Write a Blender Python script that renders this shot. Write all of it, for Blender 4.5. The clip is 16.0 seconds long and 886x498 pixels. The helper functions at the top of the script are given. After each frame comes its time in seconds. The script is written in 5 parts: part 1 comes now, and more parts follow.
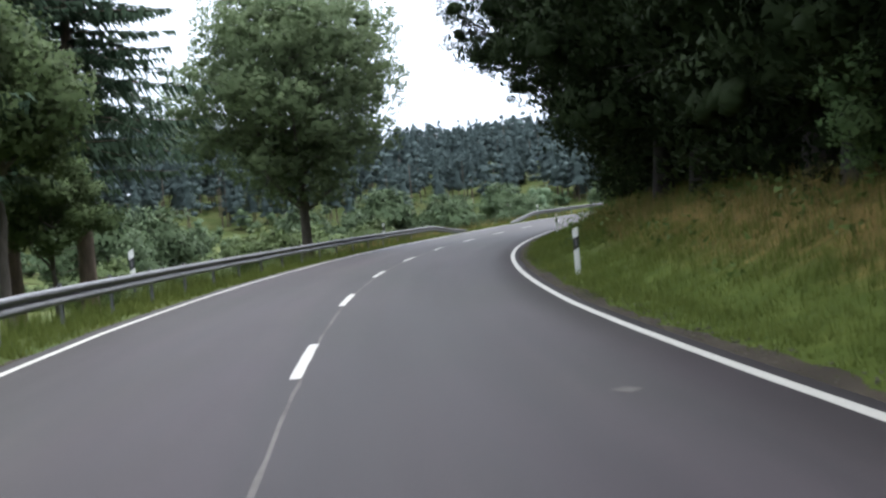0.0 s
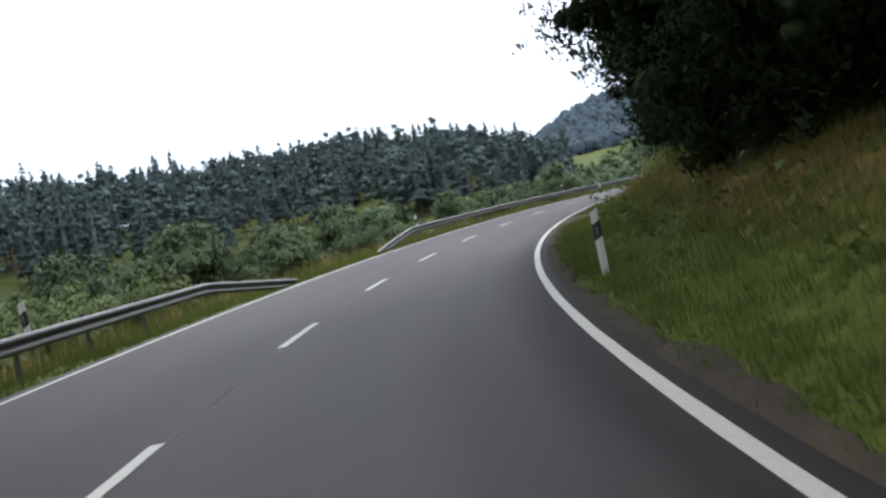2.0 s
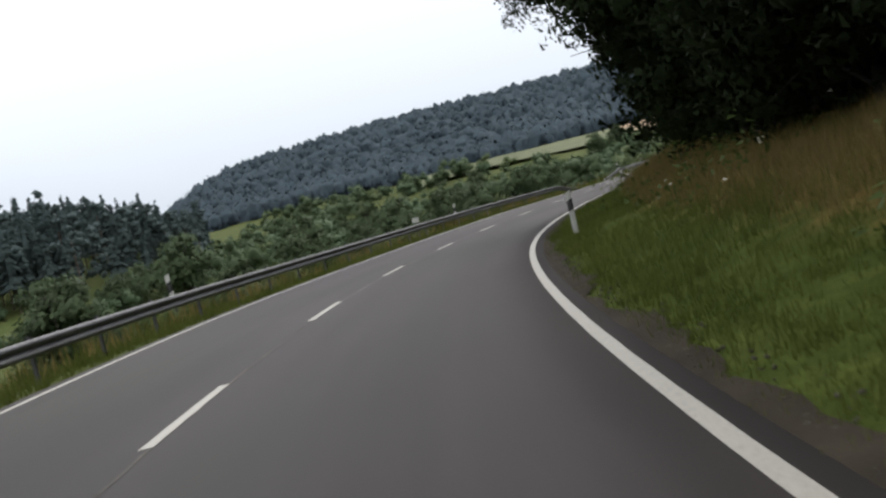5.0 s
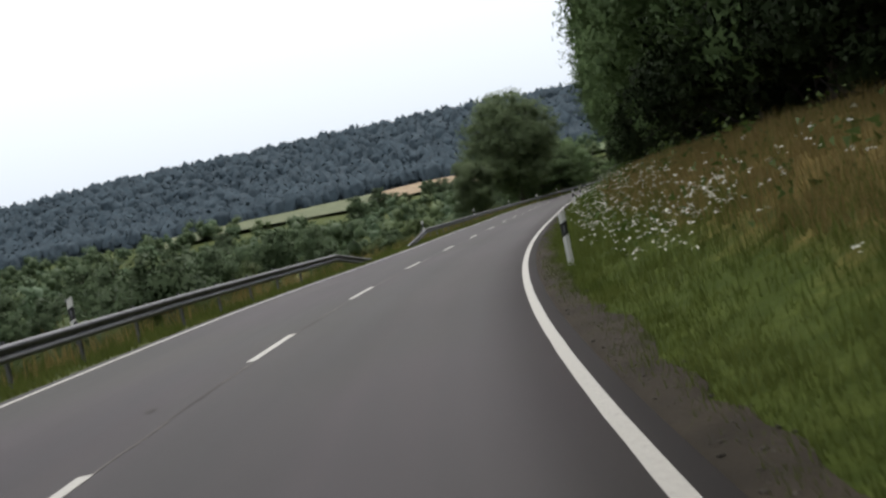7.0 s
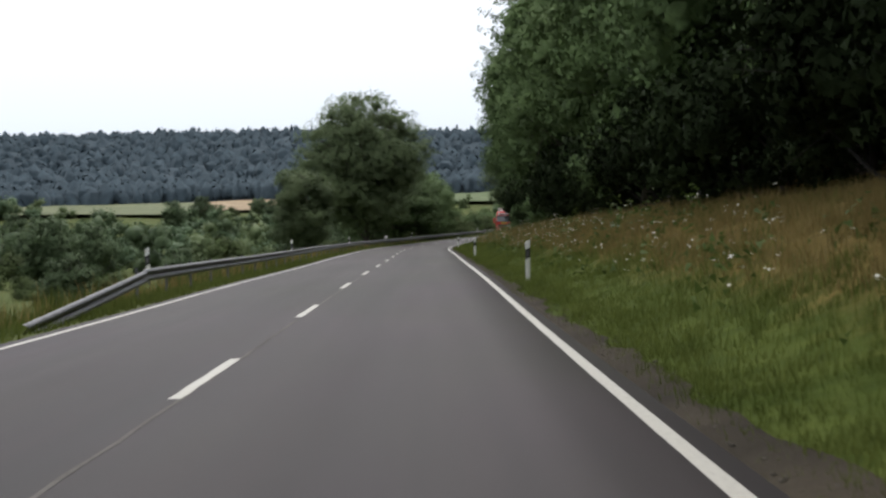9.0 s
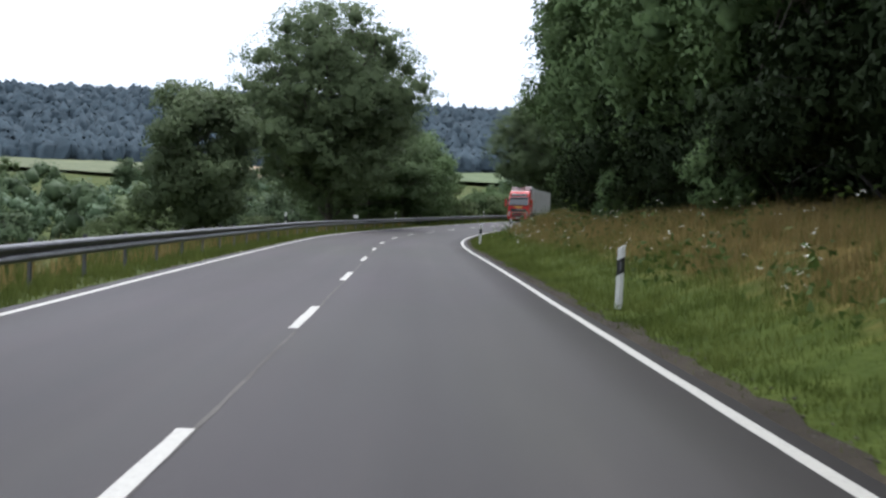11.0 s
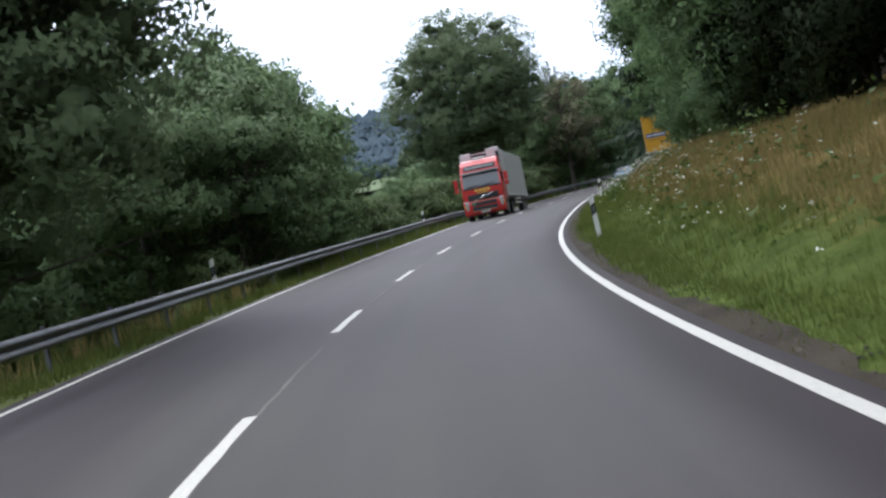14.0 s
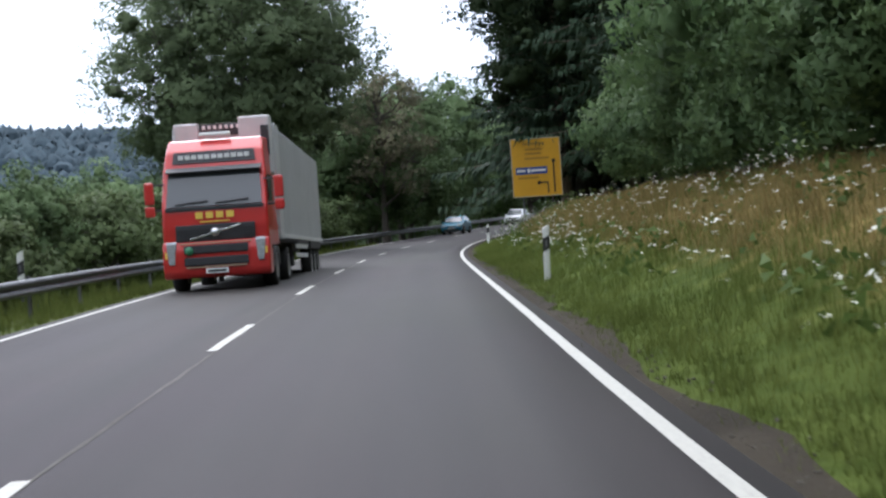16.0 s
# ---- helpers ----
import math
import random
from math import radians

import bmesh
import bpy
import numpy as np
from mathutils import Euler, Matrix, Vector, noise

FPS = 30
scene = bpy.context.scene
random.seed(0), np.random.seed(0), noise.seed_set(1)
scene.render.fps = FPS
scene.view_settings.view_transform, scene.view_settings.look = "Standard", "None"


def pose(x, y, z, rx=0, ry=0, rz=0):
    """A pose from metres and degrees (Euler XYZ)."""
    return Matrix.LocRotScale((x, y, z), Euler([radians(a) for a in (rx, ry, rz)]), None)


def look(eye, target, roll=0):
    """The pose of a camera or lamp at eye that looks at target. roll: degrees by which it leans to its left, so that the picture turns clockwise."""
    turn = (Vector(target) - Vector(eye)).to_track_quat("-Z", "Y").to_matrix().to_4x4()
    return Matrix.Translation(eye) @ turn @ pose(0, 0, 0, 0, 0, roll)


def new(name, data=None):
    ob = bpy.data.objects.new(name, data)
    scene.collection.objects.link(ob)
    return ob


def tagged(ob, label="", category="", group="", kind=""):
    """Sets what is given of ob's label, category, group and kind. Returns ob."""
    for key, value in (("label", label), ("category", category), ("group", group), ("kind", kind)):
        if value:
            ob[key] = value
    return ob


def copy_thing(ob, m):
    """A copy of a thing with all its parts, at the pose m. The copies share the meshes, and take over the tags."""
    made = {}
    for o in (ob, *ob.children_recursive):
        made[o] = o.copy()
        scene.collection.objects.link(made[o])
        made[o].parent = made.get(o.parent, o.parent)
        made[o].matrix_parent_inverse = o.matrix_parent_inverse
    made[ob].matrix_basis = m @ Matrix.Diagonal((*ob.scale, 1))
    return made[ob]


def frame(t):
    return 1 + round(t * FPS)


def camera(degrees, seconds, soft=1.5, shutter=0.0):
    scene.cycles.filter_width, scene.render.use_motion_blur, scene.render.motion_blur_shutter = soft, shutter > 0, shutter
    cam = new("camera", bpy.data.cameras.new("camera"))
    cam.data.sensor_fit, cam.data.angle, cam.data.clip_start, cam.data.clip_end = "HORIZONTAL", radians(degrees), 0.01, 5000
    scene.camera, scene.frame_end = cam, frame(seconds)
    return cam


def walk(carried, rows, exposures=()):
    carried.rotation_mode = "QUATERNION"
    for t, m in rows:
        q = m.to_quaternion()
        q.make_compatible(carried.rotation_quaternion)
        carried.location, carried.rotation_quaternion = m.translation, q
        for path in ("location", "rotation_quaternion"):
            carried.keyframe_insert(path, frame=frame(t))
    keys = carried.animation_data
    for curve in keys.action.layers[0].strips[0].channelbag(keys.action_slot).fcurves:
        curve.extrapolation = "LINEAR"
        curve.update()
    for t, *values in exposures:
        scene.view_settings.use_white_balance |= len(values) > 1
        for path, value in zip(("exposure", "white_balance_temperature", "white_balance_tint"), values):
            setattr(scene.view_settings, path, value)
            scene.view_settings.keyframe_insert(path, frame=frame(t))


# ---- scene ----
# ---------------------------------------------------------------- camera
cam = camera(34.52, 16.0, soft=2.5, shutter=0.08)
# seconds, x, y, z, tilt, lean, heading
PATH = [
    (0.0, 0.725, -2.885, 1.374, 89.455, 5.257, -3.858),
    (0.5, 1.387, 10.806, 1.498, 89.44, 6.996, -5.136),
    (1.0, 2.363, 24.302, 1.644, 89.58, 8.144, -6.495),
    (1.5, 3.791, 38.052, 1.834, 89.65, 11.006, -8.358),
    (2.0, 5.582, 50.963, 2.018, 89.452, 11.603, -10.565),
    (2.5, 7.877, 64.037, 2.212, 89.717, 11.767, -12.44),
    (3.0, 10.742, 77.13, 2.435, 89.656, 13.456, -14.894),
    (3.5, 14.142, 89.891, 2.69, 89.444, 14.14, -17.475),
    (4.0, 18.184, 102.536, 2.968, 89.552, 14.357, -20.138),
    (4.5, 22.646, 114.846, 3.249, 89.342, 14.215, -22.91),
    (4.7, 24.538, 119.589, 3.359, 89.45, 14.05, -23.9),
    (5.0, 27.666, 126.9, 3.521, 89.218, 14.045, -25.395),
    (5.5, 33.221, 138.669, 3.766, 89.182, 13.848, -27.684),
    (6.0, 39.278, 150.181, 3.971, 89.232, 13.57, -30.055),
    (6.5, 45.858, 161.434, 4.134, 89.369, 13.154, -32.805),
    (7.0, 52.991, 172.469, 4.312, 89.591, 12.547, -35.554),
    (7.5, 60.622, 183.322, 4.523, 89.898, 11.747, -37.919),
    (8.0, 68.827, 194.079, 4.746, 89.85, 9.76, -40.151),
    (8.3, 73.661, 200.125, 4.873, 89.967, 7.515, -41.226),
    (8.5, 77.299, 204.643, 4.981, 90.12, 5.36, -41.82),
    (8.6, 79.019, 206.73, 5.031, 90.036, 4.358, -42.025),
    (8.8, 82.467, 210.849, 5.131, 90.342, 3.12, -42.222),
    (9.0, 85.989, 215.021, 5.232, 90.287, 2.143, -42.476),
    (9.2, 89.575, 219.113, 5.331, 90.355, 2.06, -42.621),
    (9.6, 96.814, 227.386, 5.523, 90.282, 1.561, -42.765),
    (10.0, 104.115, 235.774, 5.73, 89.971, 0.666, -42.901),
    (10.4, 111.437, 244.222, 5.941, 89.623, -0.378, -43.014),
    (10.8, 118.752, 252.659, 6.127, 89.441, -1.322, -43.187),
    (11.3, 127.862, 263.074, 6.327, 89.753, -1.982, -43.388),
    (11.5, 131.491, 267.191, 6.41, 90.078, -2.045, -43.398),
    (12.0, 140.973, 277.954, 6.647, 89.949, -1.454, -43.275),
    (12.5, 149.948, 288.047, 6.874, 89.791, 1.283, -43.404),
    (13.0, 158.896, 297.795, 7.074, 89.584, 5.264, -44.248),
    (13.5, 168.1, 307.424, 7.292, 89.443, 9.045, -45.777),
    (14.0, 177.269, 316.487, 7.535, 89.65, 11.302, -47.821),
    (14.5, 186.81, 325.167, 7.796, 89.496, 12.806, -50.28),
    (15.0, 196.861, 333.581, 8.077, 89.735, 12.17, -53.203),
    (15.5, 206.703, 341.176, 8.381, 89.921, 8.559, -55.38),
    (16.0, 217.084, 348.732, 8.738, 90.232, 3.972, -56.857),
]
walk(cam, [(r[0], pose(*r[1:])) for r in PATH],
     exposures=[(0.0, 1.6, 6000, 13), (1.0, 1.6, 6000, 12), (1.8, 1.24, 6100, 12), (2.5, 0.9, 6250, 13), (3.5, 0.6, 6450, 13), (4.5, 0.42, 6550, 13), (9.0, 0.5, 6500, 13), (11.5, 1.02, 5900, 14), (13.5, 1.12, 5850, 14), (16.0, 1.15, 5850, 14)])

# ---------------------------------------------------------------- sky and light
world = bpy.data.worlds.new("overcast_sky")
scene.world = world
world.use_nodes = True
wn = world.node_tree.nodes
wl = world.node_tree.links
sky = wn.new("ShaderNodeTexSky")
sky.sky_type = "NISHITA"
sky.sun_disc = False
sky.sun_elevation = radians(52)
sky.sun_rotation = radians(38)
sky.air_density, sky.dust_density, sky.ozone_density = 1.0, 3.0, 1.5
veil = wn.new("ShaderNodeMixRGB")
veil.inputs[0].default_value = 0.92
wl.new(sky.outputs[0], veil.inputs[1])
# an overcast veil, brighter overhead than at the horizon
way = wn.new("ShaderNodeSeparateXYZ")
wl.new(wn.new("ShaderNodeTexCoord").outputs["Generated"], way.inputs[0])
dome = wn.new("ShaderNodeMixRGB")
dome.inputs[1].default_value = (2.7, 3.2, 3.75, 1)
dome.inputs[2].default_value = (15.2, 15.3, 15.2, 1)
wl.new(way.outputs[2], dome.inputs[0])
# and brighter round the hidden sun
near_sun = wn.new("ShaderNodeVectorMath")
near_sun.operation = "DOT_PRODUCT"
near_sun.inputs[1].default_value = (0.43, 0.53, 0.73)
wl.new(way.inputs[0].links[0].from_socket, near_sun.inputs[0])
glow = wn.new("ShaderNodeMapRange")
for sock, v in zip(glow.inputs[1:5], (0.35, 0.68, 0.52, 1.2)):
    sock.default_value = v
wl.new(near_sun.outputs["Value"], glow.inputs[0])
lit = wn.new("ShaderNodeVectorMath")
lit.operation = "SCALE"
wl.new(dome.outputs[0], lit.inputs[0])
wl.new(glow.outputs[0], lit.inputs["Scale"])
wl.new(lit.outputs[0], veil.inputs[2])
wl.new(veil.outputs[0], wn["Background"].inputs[0])
wn["Background"].inputs[1].default_value = 0.13
sun = new("sun", bpy.data.lights.new("sun", "SUN"))
sun.data.energy, sun.data.angle, sun.data.color = 0.6, radians(18), (1.0, 0.95, 0.88)
sun.matrix_world = look((0, 0, 0), (-0.5, -0.62, -0.85))

# ---------------------------------------------------------------- the road's line
# curvature to the right (1/1000 m), grade (%) and cross fall (%) every 25 m from s = -30
CURVE = [-0.51, 1.14, 2.78, 3.58, 3.34, 3.44, 3.1, 3.14, 4.14, 2.97, 2.23, 0.3, -0.07, 0.19, -0.24, 0.03,
         3.81, 2.96, 2.79, 0.26, 0.73, 3.85, 3.48, 3.14, 2.82, 2.5, 2.17]
GRADE = [0.88, 0.91, 1.31, 1.4, 1.59, 2.05, 2.17, 1.81, 1.19, 1.63, 1.62, 1.62, 1.94, 1.43, 1.77, 1.48,
         1.94, 2.11, 2.75, 2.88, 1.88, 2.51, 2.98, 3.49, 3.65, 3.65, 3.65]
FALL = [-0.62, -0.93, 2.51, 1.63, 1.98, 1.4, 1.38, 1.72, 2.43, 2.3, 2.41, 0.33, -0.22, -0.13, 1.18, 1.25,
        1.4, 1.23, 0.99, -0.06, 0.58, 0.93, 0.48, 0.19, 0.1, 0.05, 0.04]
KNOT = -30 + 25.0 * np.arange(27)
S_ = np.arange(-30, 620.5, 1.0)
k_, g_, b_ = [np.interp(S_, KNOT, a) * q for a, q in ((CURVE, 1e-3), (GRADE, 1e-2), (FALL, 1e-2))]


def run_up(a):
    c = np.concatenate([[0], np.cumsum((a[1:] + a[:-1]) / 2)])
    return c - c[30]


H_ = run_up(k_)
hm = (H_[1:] + H_[:-1]) / 2
X_ = np.concatenate([[0], np.cumsum(np.sin(hm))])
Y_ = np.concatenate([[0], np.cumsum(np.cos(hm))])
X_, Y_, Z_ = X_ - X_[30], Y_ - Y_[30], run_up(g_)


def spot(s, o, z=0.0):
    """World places at s metres along the road, o to the right of its middle line, z above its surface."""
    s, o, z = np.broadcast_arrays(*[np.asarray(a, float) for a in (s, o, z)])
    c = np.clip(s, S_[0], S_[-1])
    h, over = np.interp(c, S_, H_), s - c
    zz = np.interp(c, S_, Z_) + z - np.clip(o, -6, 6) * np.interp(c, S_, b_)
    return np.stack([np.interp(c, S_, X_) + o * np.cos(h) + over * np.sin(h),
                     np.interp(c, S_, Y_) - o * np.sin(h) + over * np.cos(h), zz], -1)


def heading(s):
    return -math.degrees(float(np.interp(s, S_, H_)))


def ramp(a, b, t):
    t = np.clip((t - a) / (b - a), 0, 1)
    return t * t * (3 - 2 * t)


def wobble(x, y, seed=0.0):
    """A smooth unevenness of about -1 to 1."""
    return (np.sin(x * 1.0 + seed) * np.cos(y * 1.31 + seed * 2.1) + 0.6 * np.sin(x * 2.3 - y * 1.7 + seed * 3.3)
            + 0.4 * np.cos(x * 4.1 + y * 3.7 + seed)) / 1.6


RIDGE = ([-40, 0, 5, 12, 16, 20, 25, 32, 38, 46, 60, 90], [1.0, 1.6, 2.2, 3.2, 4.0, 4.5, 4.7, 4.75, 4.7, 4.4, 3.8, 3.0])


def track_middle(o):
    """Where the farm track's middle line lies along the road, o metres from the road's own."""
    return 106.3 - 0.54 * np.clip(o - 4, 0, 40)


def bank_height(s, o=4.0):
    h = 1.6 - 0.55 * ramp(100, 125, s) * (1 - ramp(160, 195, s)) - 0.25 * ramp(330, 350, s) * (1 - ramp(375, 400, s))
    gap = np.exp(-((s - track_middle(o)) / 4.2) ** 4)            # a farm track leaves here
    return h * (1 - 0.85 * gap)


def land(s, o):
    """Height of the ground above the road's surface at (s, o)."""
    s, o = np.broadcast_arrays(np.asarray(s, float), np.asarray(o, float))
    hb = bank_height(s, o)
    # beyond o = 11 an added slope rises to block skylight behind the forest
    right = np.interp(o, [3.9, 4.5, 5.2], [-0.04, 0.0, 0.1]) + (hb - 0.1) * np.interp(o, [5.2, 6.2, 7.6, 9.2], [0, 0.22, 0.68, 1.0]) \
        + np.clip(o - 9.2, 0, 1.8) * 0.10 + np.clip(o - 11, 0, 200) * 0.36
    left = np.interp(-o, [3.8, 4.4, 5.6, 8, 14, 25, 60], [-0.04, -0.06, -0.14, -0.75, -2.4, -4.2, -5.2])
    z = np.where(o > 0, right, left)
    return z + 0.06 * wobble(s * 0.9, o * 0.8) * np.clip((np.abs(o) - 4.6) / 1.5, 0, 1)


def far_land(x, y):
    dx, dy = x - 50, y - 200
    r, az = np.hypot(dx, dy), np.degrees(np.arctan2(dx, dy))
    w1 = 1 - ramp(11, 18, az)
    near_hill = 30 * (1 - 0.4 * ramp(3, 15, az)) * ramp(230, 460, r) + 0.03 * np.clip(r - 460, 0, 800)
    top = 1150 * np.tan(np.radians(np.interp(az, *RIDGE))) - 4
    far_hill = 26 * ramp(380, 760, r) + (top - 26) * ramp(700, 1180, r) - 0.05 * np.clip(r - 1200, 0, 3000)
    return w1 * near_hill + (1 - w1) * far_hill


def ground_point(s, o):
    """World places of the ground."""
    s, o = np.broadcast_arrays(np.asarray(s, float), np.asarray(o, float))
    p = spot(s, o, land(s, o))
    w = ramp(30, 110, -o)
    hill = far_land(p[..., 0], p[..., 1]) * np.maximum(ramp(40, 160, -o), ramp(640, 760, s))
    p[..., 2] += hill + 0.8 * w * wobble(p[..., 0] * 0.05, p[..., 1] * 0.05, 2.0)
    return p


# ---------------------------------------------------------------- materials
def material(name, rough=0.8, metal=0.0):
    m = bpy.data.materials.new(name)
    m.use_nodes = True
    b = m.node_tree.nodes["Principled BSDF"]
    b.inputs["Roughness"].default_value, b.inputs["Metallic"].default_value = rough, metal
    return m, m.node_tree.nodes, m.node_tree.links, b


def noise_node(n, l, scale, detail=4.0, vec=None, rough=0.6):
    t = n.new("ShaderNodeTexNoise")
    t.inputs["Scale"].default_value, t.inputs["Detail"].default_value = scale, detail
    t.inputs["Roughness"].default_value = rough
    if vec is not None:
        l.new(vec, t.inputs["Vector"])
    return t


def ramp_node(n, l, fac, stops):
    r = n.new("ShaderNodeValToRGB")
    e = r.color_ramp.elements
    while len(e) < len(stops):
        e.new(0.5)
    for k, (p, c) in zip(e, stops):
        k.position, k.color = p, (*c, 1)
    l.new(fac, r.inputs[0])
    return r


def mix_node(n, l, fac, a, b, how="MIX"):
    m = n.new("ShaderNodeMixRGB")
    m.blend_type = how
    for sock, v in zip(m.inputs, (fac, a, b)):
        if isinstance(v, (int, float)):
            sock.default_value = v
        elif isinstance(v, tuple):
            sock.default_value = (*v, 1)
        else:
            l.new(v, sock)
    return m.outputs[0]


def bump(n, l, b, height, strength, dist):
    u = n.new("ShaderNodeBump")
    u.inputs["Strength"].default_value, u.inputs["Distance"].default_value = strength, dist
    l.new(height, u.inputs["Height"])
    l.new(u.outputs[0], b.inputs["Normal"])


def where(n, kind="Object"):
    return n.new("ShaderNodeTexCoord").outputs[kind]


def mapped(n, l, vec, scale):
    m = n.new("ShaderNodeMapping")
    m.inputs["Scale"].default_value = scale
    l.new(vec, m.inputs["Vector"])
    return m.outputs[0]


def plain(name, colour, rough=0.6, metal=0.0, vary=0.12, scale=6.0, relief=0.0):
    m, n, l, b = material(name, rough, metal)
    v = where(n)
    t = noise_node(n, l, scale, 5, v)
    t2 = noise_node(n, l, scale * 9, 3, v)
    c = ramp_node(n, l, t.outputs[0], [(0.3, tuple(x * (1 - vary) for x in colour)), (0.7, tuple(min(1, x * (1 + vary)) for x in colour))])
    c2 = mix_node(n, l, vary, c.outputs[0], t2.outputs[0], "OVERLAY")
    l.new(c2, b.inputs["Base Color"])
    if relief:
        bump(n, l, b, t2.outputs[0], 0.4, relief)
    return m


def asphalt():
    m, n, l, b = material("asphalt", 0.82)
    uv = where(n, "UV")
    streak = noise_node(n, l, 1.0, 4, mapped(n, l, uv, (1.5, 0.035, 1)))
    patch = noise_node(n, l, 1.0, 5, mapped(n, l, uv, (0.25, 0.06, 1)))
    grain = noise_node(n, l, 1.0, 3, mapped(n, l, uv, (45, 45, 1)))
    base = ramp_node(n, l, streak.outputs[0], [(0.3, (0.0195, 0.0176, 0.0179)), (0.7, (0.037, 0.0336, 0.034))])
    lane = noise_node(n, l, 1.0, 3, mapped(n, l, uv, (0.55, 0.012, 1)))
    c = mix_node(n, l, 0.45, base.outputs[0], patch.outputs[0], "OVERLAY")
    c = mix_node(n, l, 0.7, c, lane.outputs[0], "OVERLAY")
    stain = noise_node(n, l, 1.0, 3, mapped(n, l, uv, (0.2, 0.045, 1)))
    tint = ramp_node(n, l, stain.outputs[0], [(0.35, (0.56, 0.48, 0.54)), (0.65, (0.49, 0.52, 0.42))])
    c = mix_node(n, l, 0.75, c, tint.outputs[0], "OVERLAY")
    c = mix_node(n, l, 0.35, c, grain.outputs[0], "OVERLAY")
    l.new(c, b.inputs["Base Color"])
    r = ramp_node(n, l, streak.outputs[0], [(0.3, (0.66, 0.66, 0.66)), (0.75, (0.74, 0.74, 0.74))])
    l.new(r.outputs[0], b.inputs["Roughness"])
    b.inputs["Specular IOR Level"].default_value = 0.13
    bump(n, l, b, grain.outputs[0], 0.35, 0.006)
    return m


def road_paint():
    m, n, l, b = material("road_paint", 0.6)
    uv = where(n, "UV")
    wear = noise_node(n, l, 1.0, 6, mapped(n, l, uv, (22, 9, 1)), 0.75)
    grain = noise_node(n, l, 1.0, 2, mapped(n, l, uv, (90, 60, 1)))
    c = ramp_node(n, l, wear.outputs[0], [(0.27, (0.22, 0.205, 0.175)), (0.42, (0.31, 0.3, 0.262)), (0.7, (0.38, 0.367, 0.322))])
    c2 = mix_node(n, l, 0.2, c.outputs[0], grain.outputs[0], "OVERLAY")
    l.new(c2, b.inputs["Base Color"])
    bump(n, l, b, grain.outputs[0], 0.2, 0.003)
    return m


def soil(name, dark, light, scale=1.0):
    m, n, l, b = material(name, 0.95)
    v = where(n)
    big = noise_node(n, l, 0.35 * scale, 5, v)
    small = noise_node(n, l, 9 * scale, 5, v, 0.7)
    c = ramp_node(n, l, big.outputs[0], [(0.3, dark), (0.7, light)])
    c2 = mix_node(n, l, 0.5, c.outputs[0], small.outputs[0], "OVERLAY")
    l.new(c2, b.inputs["Base Color"])
    b.inputs["Specular IOR Level"].default_value = 0.1
    bump(n, l, b, small.outputs[0], 0.7, 0.03)
    return m


def span_node(n, l, value, a, b, lo=0.0, hi=1.0):
    m = n.new("ShaderNodeMapRange")
    m.interpolation_type = "SMOOTHSTEP"
    for sock, v in zip(m.inputs[1:5], (a, b, lo, hi)):
        sock.default_value = v
    l.new(value, m.inputs[0])
    return m.outputs[0]


def meadow():
    """Grassland: mown green beside the road, dry and brown higher on the bank, pasture far off."""
    m, n, l, b = material("meadow", 0.95)
    v = where(n)
    big = noise_node(n, l, 0.12, 5, v)
    mid = noise_node(n, l, 1.3, 6, v, 0.7)
    fine = noise_node(n, l, 14, 4, v, 0.7)
    c = ramp_node(n, l, big.outputs[0], [(0.3, (0.042, 0.064, 0.018)), (0.55, (0.068, 0.082, 0.028)), (0.75, (0.082, 0.086, 0.036))])
    verge = ramp_node(n, l, mid.outputs[0], [(0.3, (0.036, 0.056, 0.009)), (0.7, (0.066, 0.084, 0.018))])
    dry = ramp_node(n, l, mid.outputs[0], [(0.3, (0.065, 0.054, 0.015)), (0.5, (0.105, 0.078, 0.024)), (0.7, (0.15, 0.108, 0.036))])
    place = n.new("ShaderNodeSeparateXYZ")
    l.new(where(n, "UV"), place.inputs[0])
    ragged = n.new("ShaderNodeMath")
    ragged.operation = "MULTIPLY_ADD"
    ragged.inputs[1].default_value = 2.2
    l.new(mid.outputs[0], ragged.inputs[0])
    l.new(place.outputs[0], ragged.inputs[2])
    bank = mix_node(n, l, span_node(n, l, ragged.outputs[0], 6.9, 8.3), verge.outputs[0], dry.outputs[0])
    c = mix_node(n, l, span_node(n, l, place.outputs[0], -6, 3), c.outputs[0], bank)
    c1 = mix_node(n, l, 0.45, c, mid.outputs[0], "OVERLAY")
    c2 = mix_node(n, l, 0.45, c1, fine.outputs[0], "OVERLAY")
    l.new(c2, b.inputs["Base Color"])
    b.inputs["Specular IOR Level"].default_value = 0.04
    bump(n, l, b, mid.outputs[0], 0.8, 0.15)
    return m


